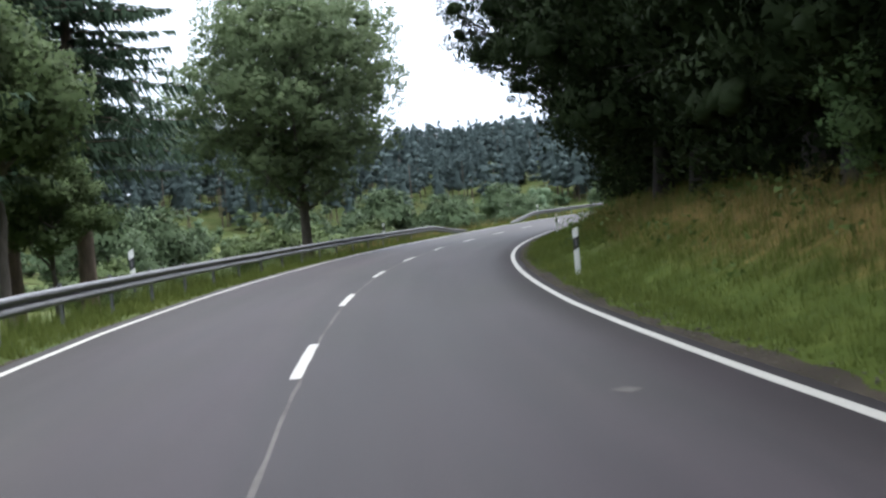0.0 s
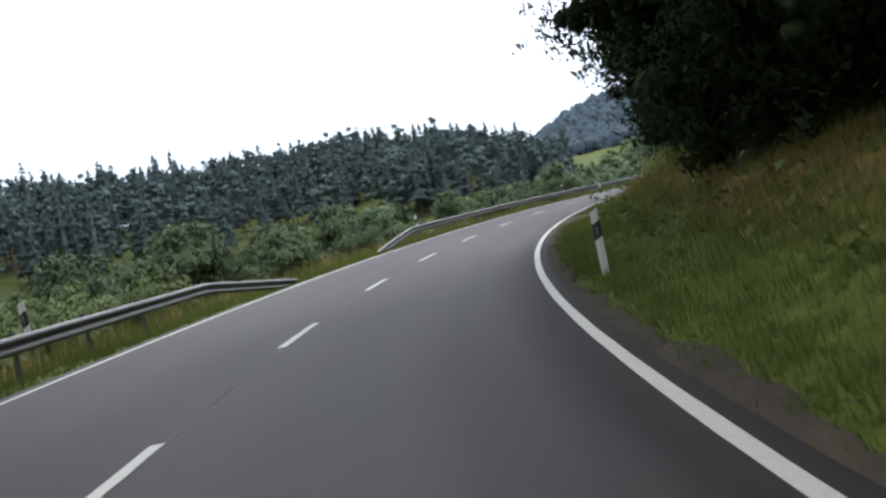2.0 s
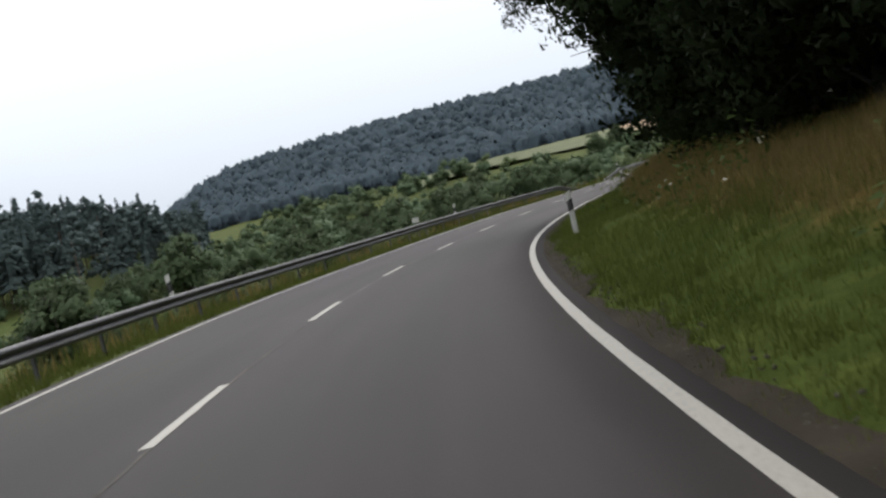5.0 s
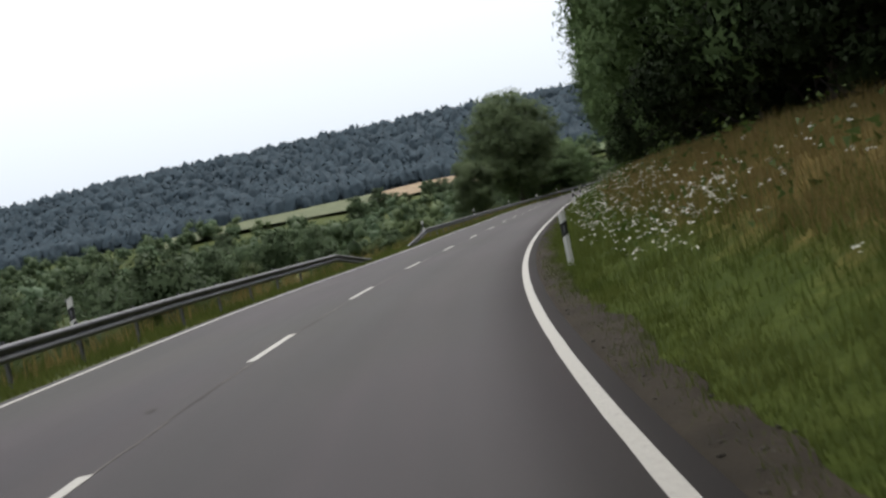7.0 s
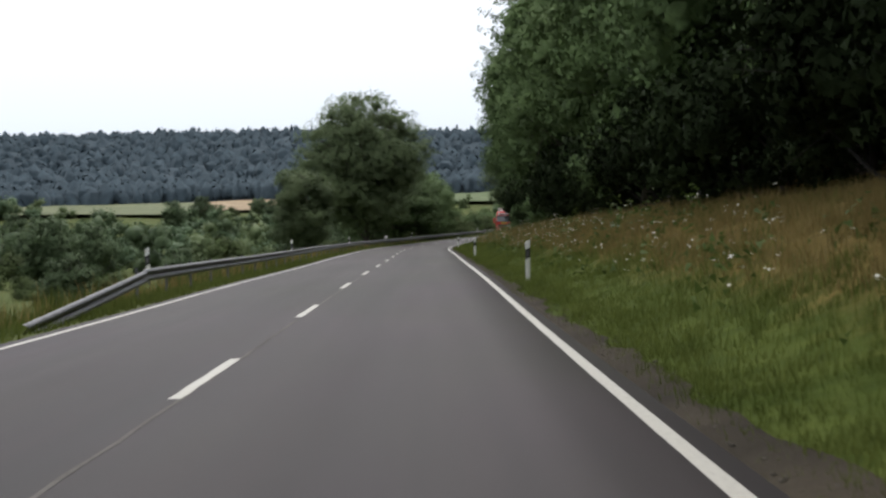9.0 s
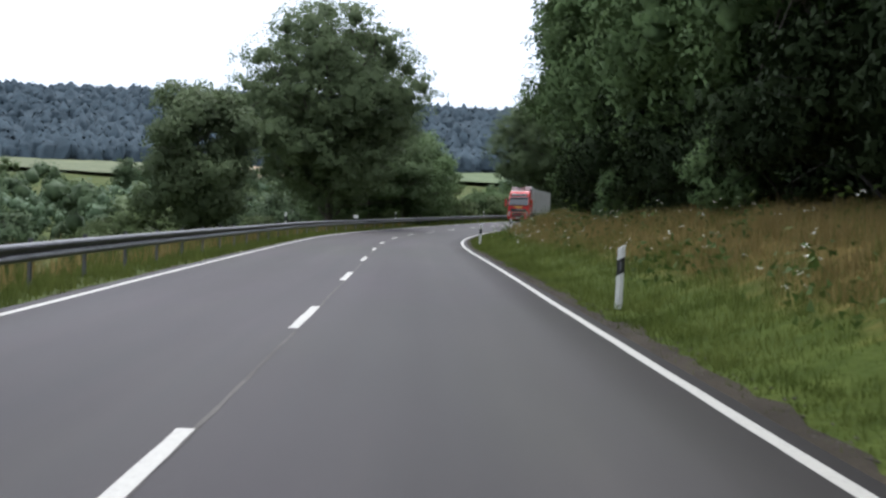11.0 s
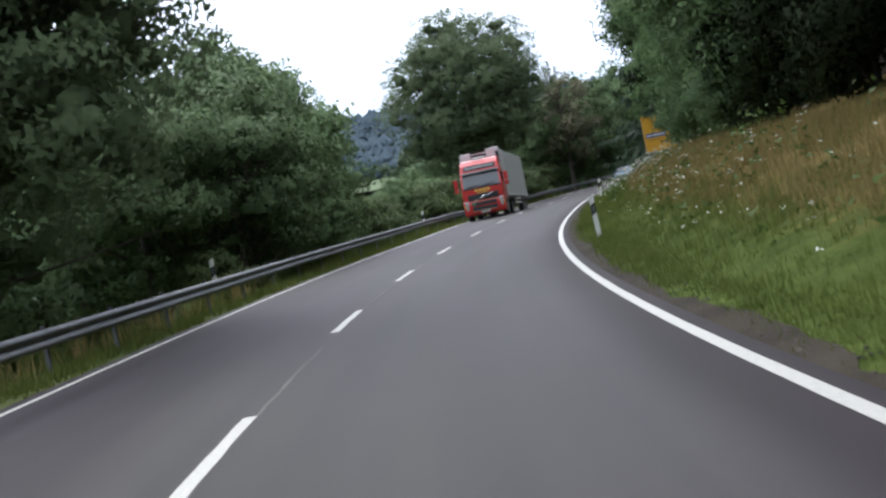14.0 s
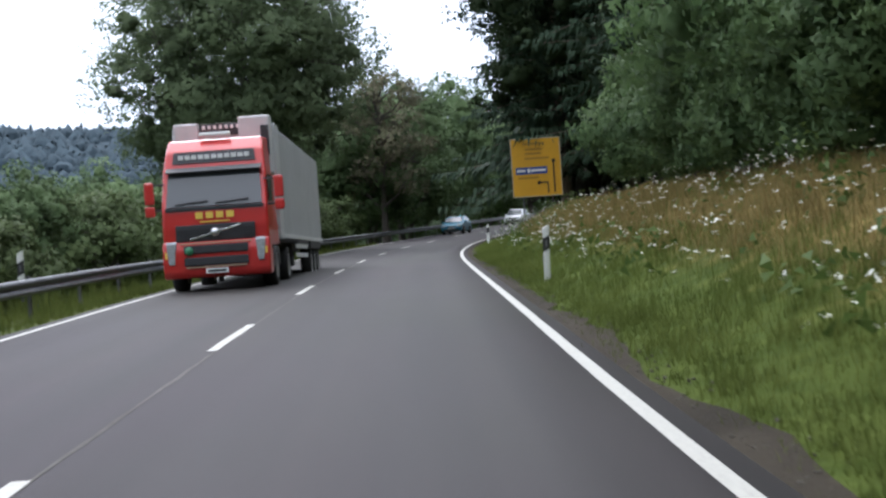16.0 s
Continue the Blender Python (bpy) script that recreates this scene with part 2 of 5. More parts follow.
def foliage(name, dark, light, glow=0.25, rough=0.6, gloss=0.05, patch=0.32):
    """Leaves: each one its own shade, some light coming through."""
    m, n, l, b = material(name, rough)
    geo = n.new("ShaderNodeNewGeometry")
    info = n.new("ShaderNodeObjectInfo")
    big = noise_node(n, l, 0.45, 3, where(n))
    t = ramp_node(n, l, geo.outputs["Random Per Island"], [(0.0, tuple(a * 0.7 + c * 0.3 for a, c in zip(dark, light))), (1.0, tuple(a * 0.35 + c * 0.65 for a, c in zip(dark, light)))])
    t2 = ramp_node(n, l, big.outputs[0], [(0.3, tuple(x * 0.8 for x in dark)), (0.7, light)])
    fine = noise_node(n, l, 5.0, 4, where(n), 0.75)
    c = mix_node(n, l, 0.45, t.outputs[0], t2.outputs[0])
    c = mix_node(n, l, patch, c, fine.outputs[0], "OVERLAY")
    hue = n.new("ShaderNodeHueSaturation")
    mr = n.new("ShaderNodeMapRange")
    mr.inputs[3].default_value, mr.inputs[4].default_value = 0.8, 1.2
    l.new(info.outputs["Random"], mr.inputs[0])
    l.new(mr.outputs[0], hue.inputs["Value"])
    l.new(c, hue.inputs["Color"])
    l.new(hue.outputs[0], b.inputs["Base Color"])
    b.inputs["Specular IOR Level"].default_value = gloss
    tr = n.new("ShaderNodeBsdfTranslucent")
    l.new(hue.outputs[0], tr.inputs[0])
    mx = n.new("ShaderNodeMixShader")
    mx.inputs[0].default_value = glow
    l.new(b.outputs[0], mx.inputs[1])
    l.new(tr.outputs[0], mx.inputs[2])
    l.new(mx.outputs[0], n["Material Output"].inputs[0])
    return m


def bark(name, dark, light):
    m, n, l, b = material(name, 0.95)
    v = mapped(n, l, where(n), (6, 6, 1.2))
    t = noise_node(n, l, 1.5, 6, v, 0.7)
    c = ramp_node(n, l, t.outputs[0], [(0.3, dark), (0.7, light)])
    l.new(c.outputs[0], b.inputs["Base Color"])
    bump(n, l, b, t.outputs[0], 0.8, 0.04)
    return m


M_ASPHALT, M_PAINT, M_MEADOW = asphalt(), road_paint(), meadow()
M_SEAM = soil("joint_filler", (0.0564, 0.0529, 0.0494), (0.143, 0.135, 0.123), 0.7)
M_GRAVEL = soil("gravel_shoulder", (0.0204, 0.017, 0.0119), (0.0476, 0.0391, 0.0272), 2)
M_TRACK = soil("farm_track", (0.0341, 0.026, 0.0186), (0.0806, 0.0608, 0.0434), 1)
M_OAK = foliage("oak_leaves", (0.0715, 0.106, 0.0541), (0.179, 0.228, 0.113), 0.42)
M_RUSSET = foliage("russet_leaves", (0.1, 0.098, 0.058), (0.2, 0.185, 0.115))
# shade under the trees put into the leaf colour, nearly black
M_SHADED_LEAF = foliage("shaded_wood_leaves", (0.0103, 0.0168, 0.00749), (0.0337, 0.0487, 0.0206), 0.05, 0.8, 0.03)
# lit copy of the leaves above, for the brighter stretch of forest edge
M_WOOD_LIGHT = foliage("wood_leaves_lit", (0.0456, 0.0783, 0.0325), (0.133, 0.193, 0.0749), 0.12, 0.8, 0.05)
M_WILLOW = foliage("willow_leaves", (0.0476, 0.0721, 0.0272), (0.102, 0.133, 0.053))
M_BUSH = foliage("bush_leaves", (0.0496, 0.0944, 0.0384), (0.144, 0.204, 0.08), 0.38)
M_NEEDLE = foliage("spruce_needles", (0.024, 0.048, 0.0312), (0.078, 0.114, 0.066), 0.15)
# distance haze put into the needle colour: paler, bluer, low in contrast
M_HAZED_SPRUCE = foliage("far_spruce", (0.058, 0.08, 0.079), (0.096, 0.126, 0.121), 0.1, 0.9, 0.02, 0.2)


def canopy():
    """A closed forest canopy far off: green varying by crown, haze's blue painted in."""
    m, n, l, b = material("hazed_wood", 0.9)
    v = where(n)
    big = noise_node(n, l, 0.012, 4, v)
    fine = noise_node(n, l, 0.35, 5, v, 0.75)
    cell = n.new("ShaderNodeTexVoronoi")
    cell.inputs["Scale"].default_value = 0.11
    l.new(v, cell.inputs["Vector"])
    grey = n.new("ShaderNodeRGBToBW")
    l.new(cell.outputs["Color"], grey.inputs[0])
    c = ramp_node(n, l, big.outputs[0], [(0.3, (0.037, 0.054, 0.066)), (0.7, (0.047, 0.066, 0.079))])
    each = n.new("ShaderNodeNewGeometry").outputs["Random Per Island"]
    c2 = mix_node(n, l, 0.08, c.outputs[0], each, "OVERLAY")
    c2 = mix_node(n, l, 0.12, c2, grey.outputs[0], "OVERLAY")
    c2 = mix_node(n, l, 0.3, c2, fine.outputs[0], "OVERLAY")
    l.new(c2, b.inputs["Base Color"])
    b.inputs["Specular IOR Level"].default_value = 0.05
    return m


M_HAZED_WOOD = canopy()
M_THICKET = foliage("thicket_leaves", (0.0508, 0.0895, 0.0387), (0.143, 0.2, 0.0847), 0.25)
M_VALLEY = foliage("alder_leaves", (0.0364, 0.0607, 0.0323), (0.0961, 0.132, 0.0648))
M_VALLEY_FAR = foliage("valley_leaves", (0.056, 0.0896, 0.0515), (0.101, 0.146, 0.0784), 0.2)
M_WILLOW_FAR = foliage("far_willow_leaves", (0.07, 0.1, 0.045), (0.125, 0.16, 0.078), 0.2)
M_GRASS = foliage("grass_blades", (0.048, 0.075, 0.014), (0.132, 0.15, 0.042), 0.3, 0.8, 0.03, 0.3)
M_STRAW = foliage("dry_grass", (0.14, 0.108, 0.04), (0.29, 0.225, 0.09), 0.3, 0.8, 0.1, 0.3)
M_WEED = foliage("weed_leaves", (0.045, 0.085, 0.02), (0.12, 0.165, 0.045), 0.3)
M_BEECH = foliage("beech_leaves", (0.045, 0.075, 0.028), (0.115, 0.155, 0.062), 0.3)
M_BRAMBLE = foliage("bramble_leaves", (0.16, 0.175, 0.035), (0.36, 0.35, 0.08), 0.35)
M_BLOSSOM = plain("white_blossom", (0.58, 0.58, 0.5), 0.8, 0, 0.1)
M_BARK = bark("bark", (0.035, 0.03, 0.025), (0.11, 0.095, 0.08))
# bark copy darkened for the shade inside the wood
M_SHADED_BARK = bark("shaded_bark", (0.01, 0.009, 0.008), (0.03, 0.026, 0.022))
M_PINE_BARK = bark("spruce_bark", (0.06, 0.045, 0.035), (0.16, 0.12, 0.09))
M_ZINC = plain("galvanised_steel", (0.1, 0.104, 0.11), 0.6, 0.35, 0.3, 3.0, 0.002)
M_WHITE = plain("white_plastic", (0.74, 0.74, 0.72), 0.45, 0, 0.06, 8.0)
M_BLACK = plain("black_plastic", (0.018, 0.018, 0.02), 0.5, 0, 0.2)
M_REFLECT = plain("reflector", (0.2, 0.2, 0.22), 0.2, 0.3, 0.05)


# ---------------------------------------------------------------- making objects
def mesh_of(name, verts, faces, mat, uvs=None, smooth=False, normals=None):
    me = bpy.data.meshes.new(name)
    verts = np.asarray(verts, np.float32)
    if isinstance(faces, np.ndarray):
        n, k = faces.shape
        me.vertices.add(len(verts))
        me.vertices.foreach_set("co", verts.ravel())
        me.loops.add(n * k)
        me.loops.foreach_set("vertex_index", faces.astype(np.int32).ravel())
        me.polygons.add(n)
        me.polygons.foreach_set("loop_start", np.arange(0, n * k, k, dtype=np.int32))
        me.update(calc_edges=True)
        me.validate()
    else:
        me.from_pydata(verts.tolist(), [], faces)
    if uvs is not None:
        layer = me.uv_layers.new(name="UVMap")
        idx = np.empty(len(me.loops), np.int32)
        me.loops.foreach_get("vertex_index", idx)
        layer.data.foreach_set("uv", np.asarray(uvs, np.float32)[idx].ravel())
    for m in (mat if isinstance(mat, (list, tuple)) else [mat]):
        me.materials.append(m)
    if smooth or normals is not None:
        me.polygons.foreach_set("use_smooth", np.ones(len(me.polygons), bool))
    if normals is not None:
        me.normals_split_custom_set_from_vertices(np.asarray(normals, np.float32).tolist())
    return me


def part(name, me, parent=None, label="", at=None):
    ob = new(name, me)
    if parent is not None:
        ob.parent = parent
    if at is not None:
        ob.matrix_basis = at
    if label:
        tagged(ob, label)
    return ob


def from_bm(name, bm, mat, smooth=False):
    me = bpy.data.meshes.new(name)
    bm.to_mesh(me)
    bm.free()
    me.materials.append(mat)
    if smooth:
        me.polygons.foreach_set("use_smooth", np.ones(len(me.polygons), bool))
    return me


def thing(name, label, category, group="", at=None, kind=""):
    ob = new(name)
    ob.empty_display_size = 0.2
    if at is not None:
        ob.matrix_basis = at
    return tagged(ob, label, category, group, kind)


def grid_faces(a, b):
    i, j = np.meshgrid(np.arange(a - 1), np.arange(b - 1), indexing="ij")
    p = (i * b + j).ravel()
    return np.stack([p, p + 1, p + b + 1, p + b], 1)


def ribbon(name, ss, offs, zs, mat, lift=0.0):
    """A strip along the road: offs and zs are the cross section; offs may vary with s."""
    ss = np.asarray(ss, float)
    offs = np.asarray(offs, float)
    if offs.ndim == 1:
        offs = np.repeat(offs[None], len(ss), 0)
    zs = np.broadcast_to(np.asarray(zs, float), offs.shape)
    p = spot(ss[:, None], offs, zs + lift)
    uv = np.stack([offs, np.repeat(ss[:, None], offs.shape[1], 1)], -1)
    return mesh_of(name, p.reshape(-1, 3), grid_faces(*offs.shape)[:, ::-1].copy(), mat, uv.reshape(-1, 2), True)


def box_bm(bm, size, at=(0, 0, 0), bevel=0.0, seg=2):
    r = bmesh.ops.create_cube(bm, size=1.0)
    bmesh.ops.scale(bm, vec=size, verts=r["verts"])
    bmesh.ops.translate(bm, vec=at, verts=r["verts"])
    if bevel:
        edges = list({e for v in r["verts"] for e in v.link_edges})
        bmesh.ops.bevel(bm, geom=edges, offset=bevel, segments=seg, affect="EDGES", profile=0.6)


def tube(points, radii, sides=7):
    """Vertices and faces of a tapered tube through points."""
    pts, radii = np.asarray(points, float), np.asarray(radii, float)
    d = np.gradient(pts, axis=0)
    d /= np.linalg.norm(d, axis=1)[:, None] + 1e-9
    ref = np.where(np.abs(d[:, 2:3]) > 0.9, np.array([[1.0, 0, 0]]), np.array([[0, 0, 1.0]]))
    u = np.cross(d, ref)
    u /= np.linalg.norm(u, axis=1)[:, None] + 1e-9
    w = np.cross(d, u)
    a = np.linspace(0, 2 * math.pi, sides, endpoint=False)
    ring = pts[:, None] + radii[:, None, None] * (np.cos(a)[None, :, None] * u[:, None] + np.sin(a)[None, :, None] * w[:, None])
    n = len(pts)
    i, j = np.meshgrid(np.arange(n - 1), np.arange(sides), indexing="ij")
    p, q = (i * sides + j).ravel(), (i * sides + (j + 1) % sides).ravel()
    return ring.reshape(-1, 3), np.stack([p, q, q + sides, p + sides], 1)


def join_tubes(list_of):
    vs, fs, n = [], [], 0
    for v, f in list_of:
        vs.append(v)
        fs.append(f + n)
        n += len(v)
    return np.concatenate(vs), np.concatenate(fs)


def leaf_cloud(rng, centres, size, out, long=1.3, loose=0.5, lift=0.25):
    """Three-cornered leaves at the given places, facing roughly outwards: vertices, faces and soft normals."""
    n = len(centres)
    c = out + rng.normal(size=(n, 3)) * loose
    c /= np.linalg.norm(c, axis=1)[:, None] + 1e-9
    a = np.cross(c, rng.normal(size=(n, 3)))
    a /= np.linalg.norm(a, axis=1)[:, None] + 1e-9
    b = np.cross(c, a)
    s = (size * rng.uniform(0.6, 1.35, n))[:, None]
    root = centres - a * s * long * 0.45
    p = np.stack([root + b * s * 0.45, root - b * s * 0.45, centres + a * s * long * 0.6], 1)
    soft = out * 0.8 + c * 0.3 + np.array([0, 0, lift])
    soft /= np.linalg.norm(soft, axis=1)[:, None] + 1e-9
    return p.reshape(-1, 3), np.arange(n * 3).reshape(-1, 3), np.repeat(soft, 3, 0)


def ball_template(level):
    bm = bmesh.new()
    bmesh.ops.create_icosphere(bm, subdivisions=level, radius=1.0)
    v = np.array([q.co[:] for q in bm.verts])
    f = np.array([[q.index for q in c.verts] for c in bm.faces])
    bm.free()
    return v, f


BALL = {k: ball_template(k) for k in (1, 2)}


def clumps(rng, centres, radii, level=2, squash=0.9, rough=0.22):
    """Uneven dense masses of foliage inside the leaves: vertices, faces and normals."""
    bv, bf = BALL[level]
    n = len(centres)
    turn = rng.uniform(0, 6.28, n)
    c, s = np.cos(turn)[:, None], np.sin(turn)[:, None]
    d = np.stack([bv[None, :, 0] * c - bv[None, :, 1] * s, bv[None, :, 0] * s + bv[None, :, 1] * c, np.repeat(bv[None, :, 2], n, 0)], -1)
    ph = rng.uniform(0, 9, (n, 1))
    k = 1 + rough * wobble(d[..., 0] * 3.3 + ph, d[..., 1] * 3.3 + d[..., 2] * 2.7 - ph) + rough * 0.5 * rng.normal(size=d.shape[:2])
    p = np.asarray(centres)[:, None] + d * (k * np.asarray(radii)[:, None])[..., None] * np.array([1, 1, squash])
    nn = d + rng.normal(size=d.shape) * 0.28
    f = (bf[None] + (np.arange(n) * len(bv))[:, None, None]).reshape(-1, 3)
    return p.reshape(-1, 3), f, nn.reshape(-1, 3)


def triangles(f):
    return np.concatenate([f[:, [0, 1, 2]], f[:, [0, 2, 3]]])


def merged(*sets):
    """Joins (vertices, faces, normals) of triangles or quads into one set of triangles."""
    vs, fs, ns, n = [], [], [], 0
    for v, f, k in sets:
        vs.append(v)
        fs.append((triangles(f) if f.shape[1] == 4 else f) + n)
        ns.append(k / (np.linalg.norm(k, axis=1)[:, None] + 1e-9))
        n += len(v)
    return np.concatenate(vs), np.concatenate(fs), np.concatenate(ns)
# ---------------------------------------------------------------- ground, road, markings
def build_ground():
    ss = np.concatenate([np.arange(-400, -60, 20), np.arange(-60, 620, 2.5), np.linspace(620, 2600, 70)])
    oo = np.concatenate([[-1900, -1600, -1350, -1150, -1000, -860, -740, -640, -560, -490, -430, -380, -330, -290, -250, -215, -185, -160,
                          -135, -110, -90, -75, -62, -50, -40, -32, -26, -21, -17, -14, -11.5, -9.5, -8, -6.8, -5.8, -5, -4.4, -3.8, -3.3],
                         [3.3, 3.9, 4.5, 5.2, 5.7, 6.2, 6.9, 7.6, 8.4, 9.2, 10.5, 12.5, 15, 19, 25, 34, 49, 75, 110, 160]])
    p = ground_point(ss[:, None], oo[None, :])
    p[..., 2] -= 0.15 * (np.abs(oo) < 3.5)[None, :]
    me = mesh_of("ground", p.reshape(-1, 3), grid_faces(len(ss), len(oo))[:, ::-1].copy(), M_MEADOW, np.stack(np.broadcast_arrays(oo[None, :], ss[:, None]), -1).reshape(-1, 2), True)
    tagged(new("ground", me), "green roadside meadow and valley floor under a hill", "ground", kind="structure")


def build_road():
    rng = np.random.default_rng(3)
    ss = np.concatenate([np.arange(-60, 620, 2.0), np.linspace(620, 900, 30)])
    offs = np.array([-3.95, -3.92, -3.0, -1.8, -0.6, 0, 0.6, 1.8, 3.0, 4.05, 4.08])
    tagged(new("road", ribbon("road", ss, offs, np.array([-0.09, 0, 0, 0, 0, 0, 0, 0, 0, 0, -0.09]), M_ASPHALT)),
           "worn grey asphalt country road with two lanes", "road", kind="structure")
    fine = np.arange(-60, 640, 1.0)
    for nm, o, w in (("edge_line_right", 3.82, 0.125), ("edge_line_left", -3.63, 0.12)):
        e = np.stack([o - w + 0.002 * rng.normal(size=len(fine)), np.full(len(fine), o), o + w + 0.002 * rng.normal(size=len(fine))], 1)
        e[:, 0], e[:, 2] = o - w / 2 + (e[:, 0] - o + w), o + w / 2 + (e[:, 2] - o - w)
        tagged(new(nm, ribbon(nm, fine, e, 0.004, M_PAINT)), "solid white painted edge line, slightly worn", "road marking", kind="structure")
    # the middle line: strokes of 4 m with gaps of 8 m
    for k in range(-5, 50):
        a = 10.96 + 12 * k
        st = np.linspace(a, a + 4.0, 9)
        w = 0.062 + 0.004 * rng.normal(size=(9, 2))
        d = part("centre_dash", ribbon("centre_dash", st, np.stack([-w[:, 0], np.zeros(9), w[:, 1]], 1), 0.005, M_PAINT))
        tagged(d, "white dashed centre line stroke on the asphalt", "road marking", "dashes of the centre line", "structure")
    s2 = np.arange(-40, 620, 0.7)
    wv = 0.008 * np.sin(s2 * 0.23) + 0.007 * rng.normal(size=len(s2))
    w = 0.014 + 0.012 * rng.random(len(s2))
    tagged(new("centre_joint", ribbon("centre_joint", s2, np.stack([wv - w + 0.05, wv + w + 0.05], 1), 0.003, M_SEAM)),
           "pale filled joint along the middle of the road", "road joint", kind="structure")
    s3 = np.arange(-40, 620, 0.6)
    rag = 4.3 + 0.13 * wobble(s3 * 0.5, s3 * 0.13) + 0.05 * rng.normal(size=len(s3)) + 0.22 * ramp(180, 200, s3) * (1 - ramp(240, 262, s3))
    offs = np.stack([np.full(len(s3), 4.02), 4.02 + (rag - 4.02) * 0.5, rag], 1)
    zz = np.stack([np.full(len(s3), -0.015), land(s3, offs[:, 1]) + 0.03, land(s3, rag) + 0.025], 1)
    tagged(new("shoulder_right", ribbon("shoulder_right", s3, offs, zz, M_GRAVEL)), "dark gravel shoulder beside the edge line", "shoulder", kind="structure")
    rag = -4.05 - 0.1 * wobble(s3 * 0.4, s3 * 0.2) - 0.04 * rng.normal(size=len(s3))
    offs = np.stack([rag, np.full(len(s3), -3.9)], 1)
    zz = np.stack([land(s3, rag) + 0.02, np.full(len(s3), -0.012)], 1)
    tagged(new("shoulder_left", ribbon("shoulder_left", s3, offs, zz, M_GRAVEL)), "narrow gravel strip beside the edge line", "shoulder", kind="structure")
    # farm track leaving to the right
    u = np.linspace(0, 1, 26)
    v = np.linspace(-1, 1, 9)
    o = 4.02 + 24 * u[:, None] + 0 * v[None]
    s = track_middle(o) + v[None] * (1.9 + 2.6 * np.exp(-u[:, None] * 16) + 0.12 * wobble(u[:, None] * 30, v[None] * 3))
    p = spot(s, o, land(s, o) + 0.035)
    tagged(new("farm_track", mesh_of("farm_track", p.reshape(-1, 3), grid_faces(26, 9), M_TRACK, None, True)),
           "stony brown farm track leaving the road", "track", kind="structure")


build_ground()
build_road()


# ---------------------------------------------------------------- guard rails and delineators
def beam_section(a, b, drop_a=0.0, drop_b=0.0):
    """A W-shaped steel beam from a to b, bent down to the ground at an end."""
    n = max(2, int((b - a) / 1.0) + 1)
    ss = np.linspace(a, b, n)
    # cross section: (out towards the road, height)
    prof = np.array([(0.0, 0.445), (0.028, 0.45), (0.078, 0.49), (0.078, 0.535), (0.02, 0.575), (0.0, 0.6), (0.02, 0.625), (0.078, 0.665),
                     (0.078, 0.71), (0.028, 0.75), (0.0, 0.755)])
    low = np.zeros(n)
    if drop_a:
        low = np.maximum(low, 0.6 * (1 - np.clip((ss - a) / drop_a, 0, 1)))
    if drop_b:
        low = np.maximum(low, 0.6 * np.clip((ss - b + drop_b) / drop_b, 0, 1))
    off = -4.88 + prof[:, 0]
    back = off - 0.006
    o = np.concatenate([off, back[::-1], off[:1]])
    z = np.concatenate([prof[:, 1], prof[::-1, 1], prof[:1, 1]])
    zz = z[None] - 0.05 - low[:, None]
    return ribbon("beam", ss, o[None] + (low * 0.7)[:, None], zz, M_ZINC)


def rail_post_mesh():
    bm = bmesh.new()
    box_bm(bm, (0.006, 0.1, 0.95), (0, 0, 0.1))
    box_bm(bm, (0.05, 0.006, 0.95), (-0.028, 0.05, 0.1))
    box_bm(bm, (0.05, 0.006, 0.95), (-0.028, -0.05, 0.1))
    return from_bm("rail_post", bm, M_ZINC)


def spacer_mesh():
    bm = bmesh.new()
    box_bm(bm, (0.1, 0.09, 0.2), (0, 0, 0), 0.01, 1)
    return from_bm("spacer", bm, M_ZINC)


def guard_rail(a, b, drop_a, drop_b):
    rail = thing("guard_rail", "grey galvanised steel guard rail with weathered beam on steel posts", "guard rail", "guard rails along the outer edge")
    cuts = np.arange(a, b, 12.0).tolist()
    if b - cuts[-1] < 6:
        cuts.pop()
    cuts.append(b)
    for i in range(len(cuts) - 1):
        part("beam", beam_section(cuts[i], cuts[i + 1] + (0.15 if i < len(cuts) - 2 else 0), drop_a if i == 0 else 0, drop_b if i == len(cuts) - 2 else 0), rail)
    pm, sm = rail_post_mesh(), spacer_mesh()
    for s in np.arange(a + (12 if drop_a else 1), b - (11 if drop_b else 1), 4.0):
        p = spot(s, -5.0, 0.18)
        part("rail_post", pm, rail, at=pose(*p, 0, 0, heading(s)))
        q = spot(s, -4.93, 0.55)
        part("spacer", sm, rail, at=pose(*q, 0, 0, heading(s)))


guard_rail(-50, 97.5, 0, 9)
guard_rail(112, 249, 10, 6)
guard_rail(262, 600, 13, 0)


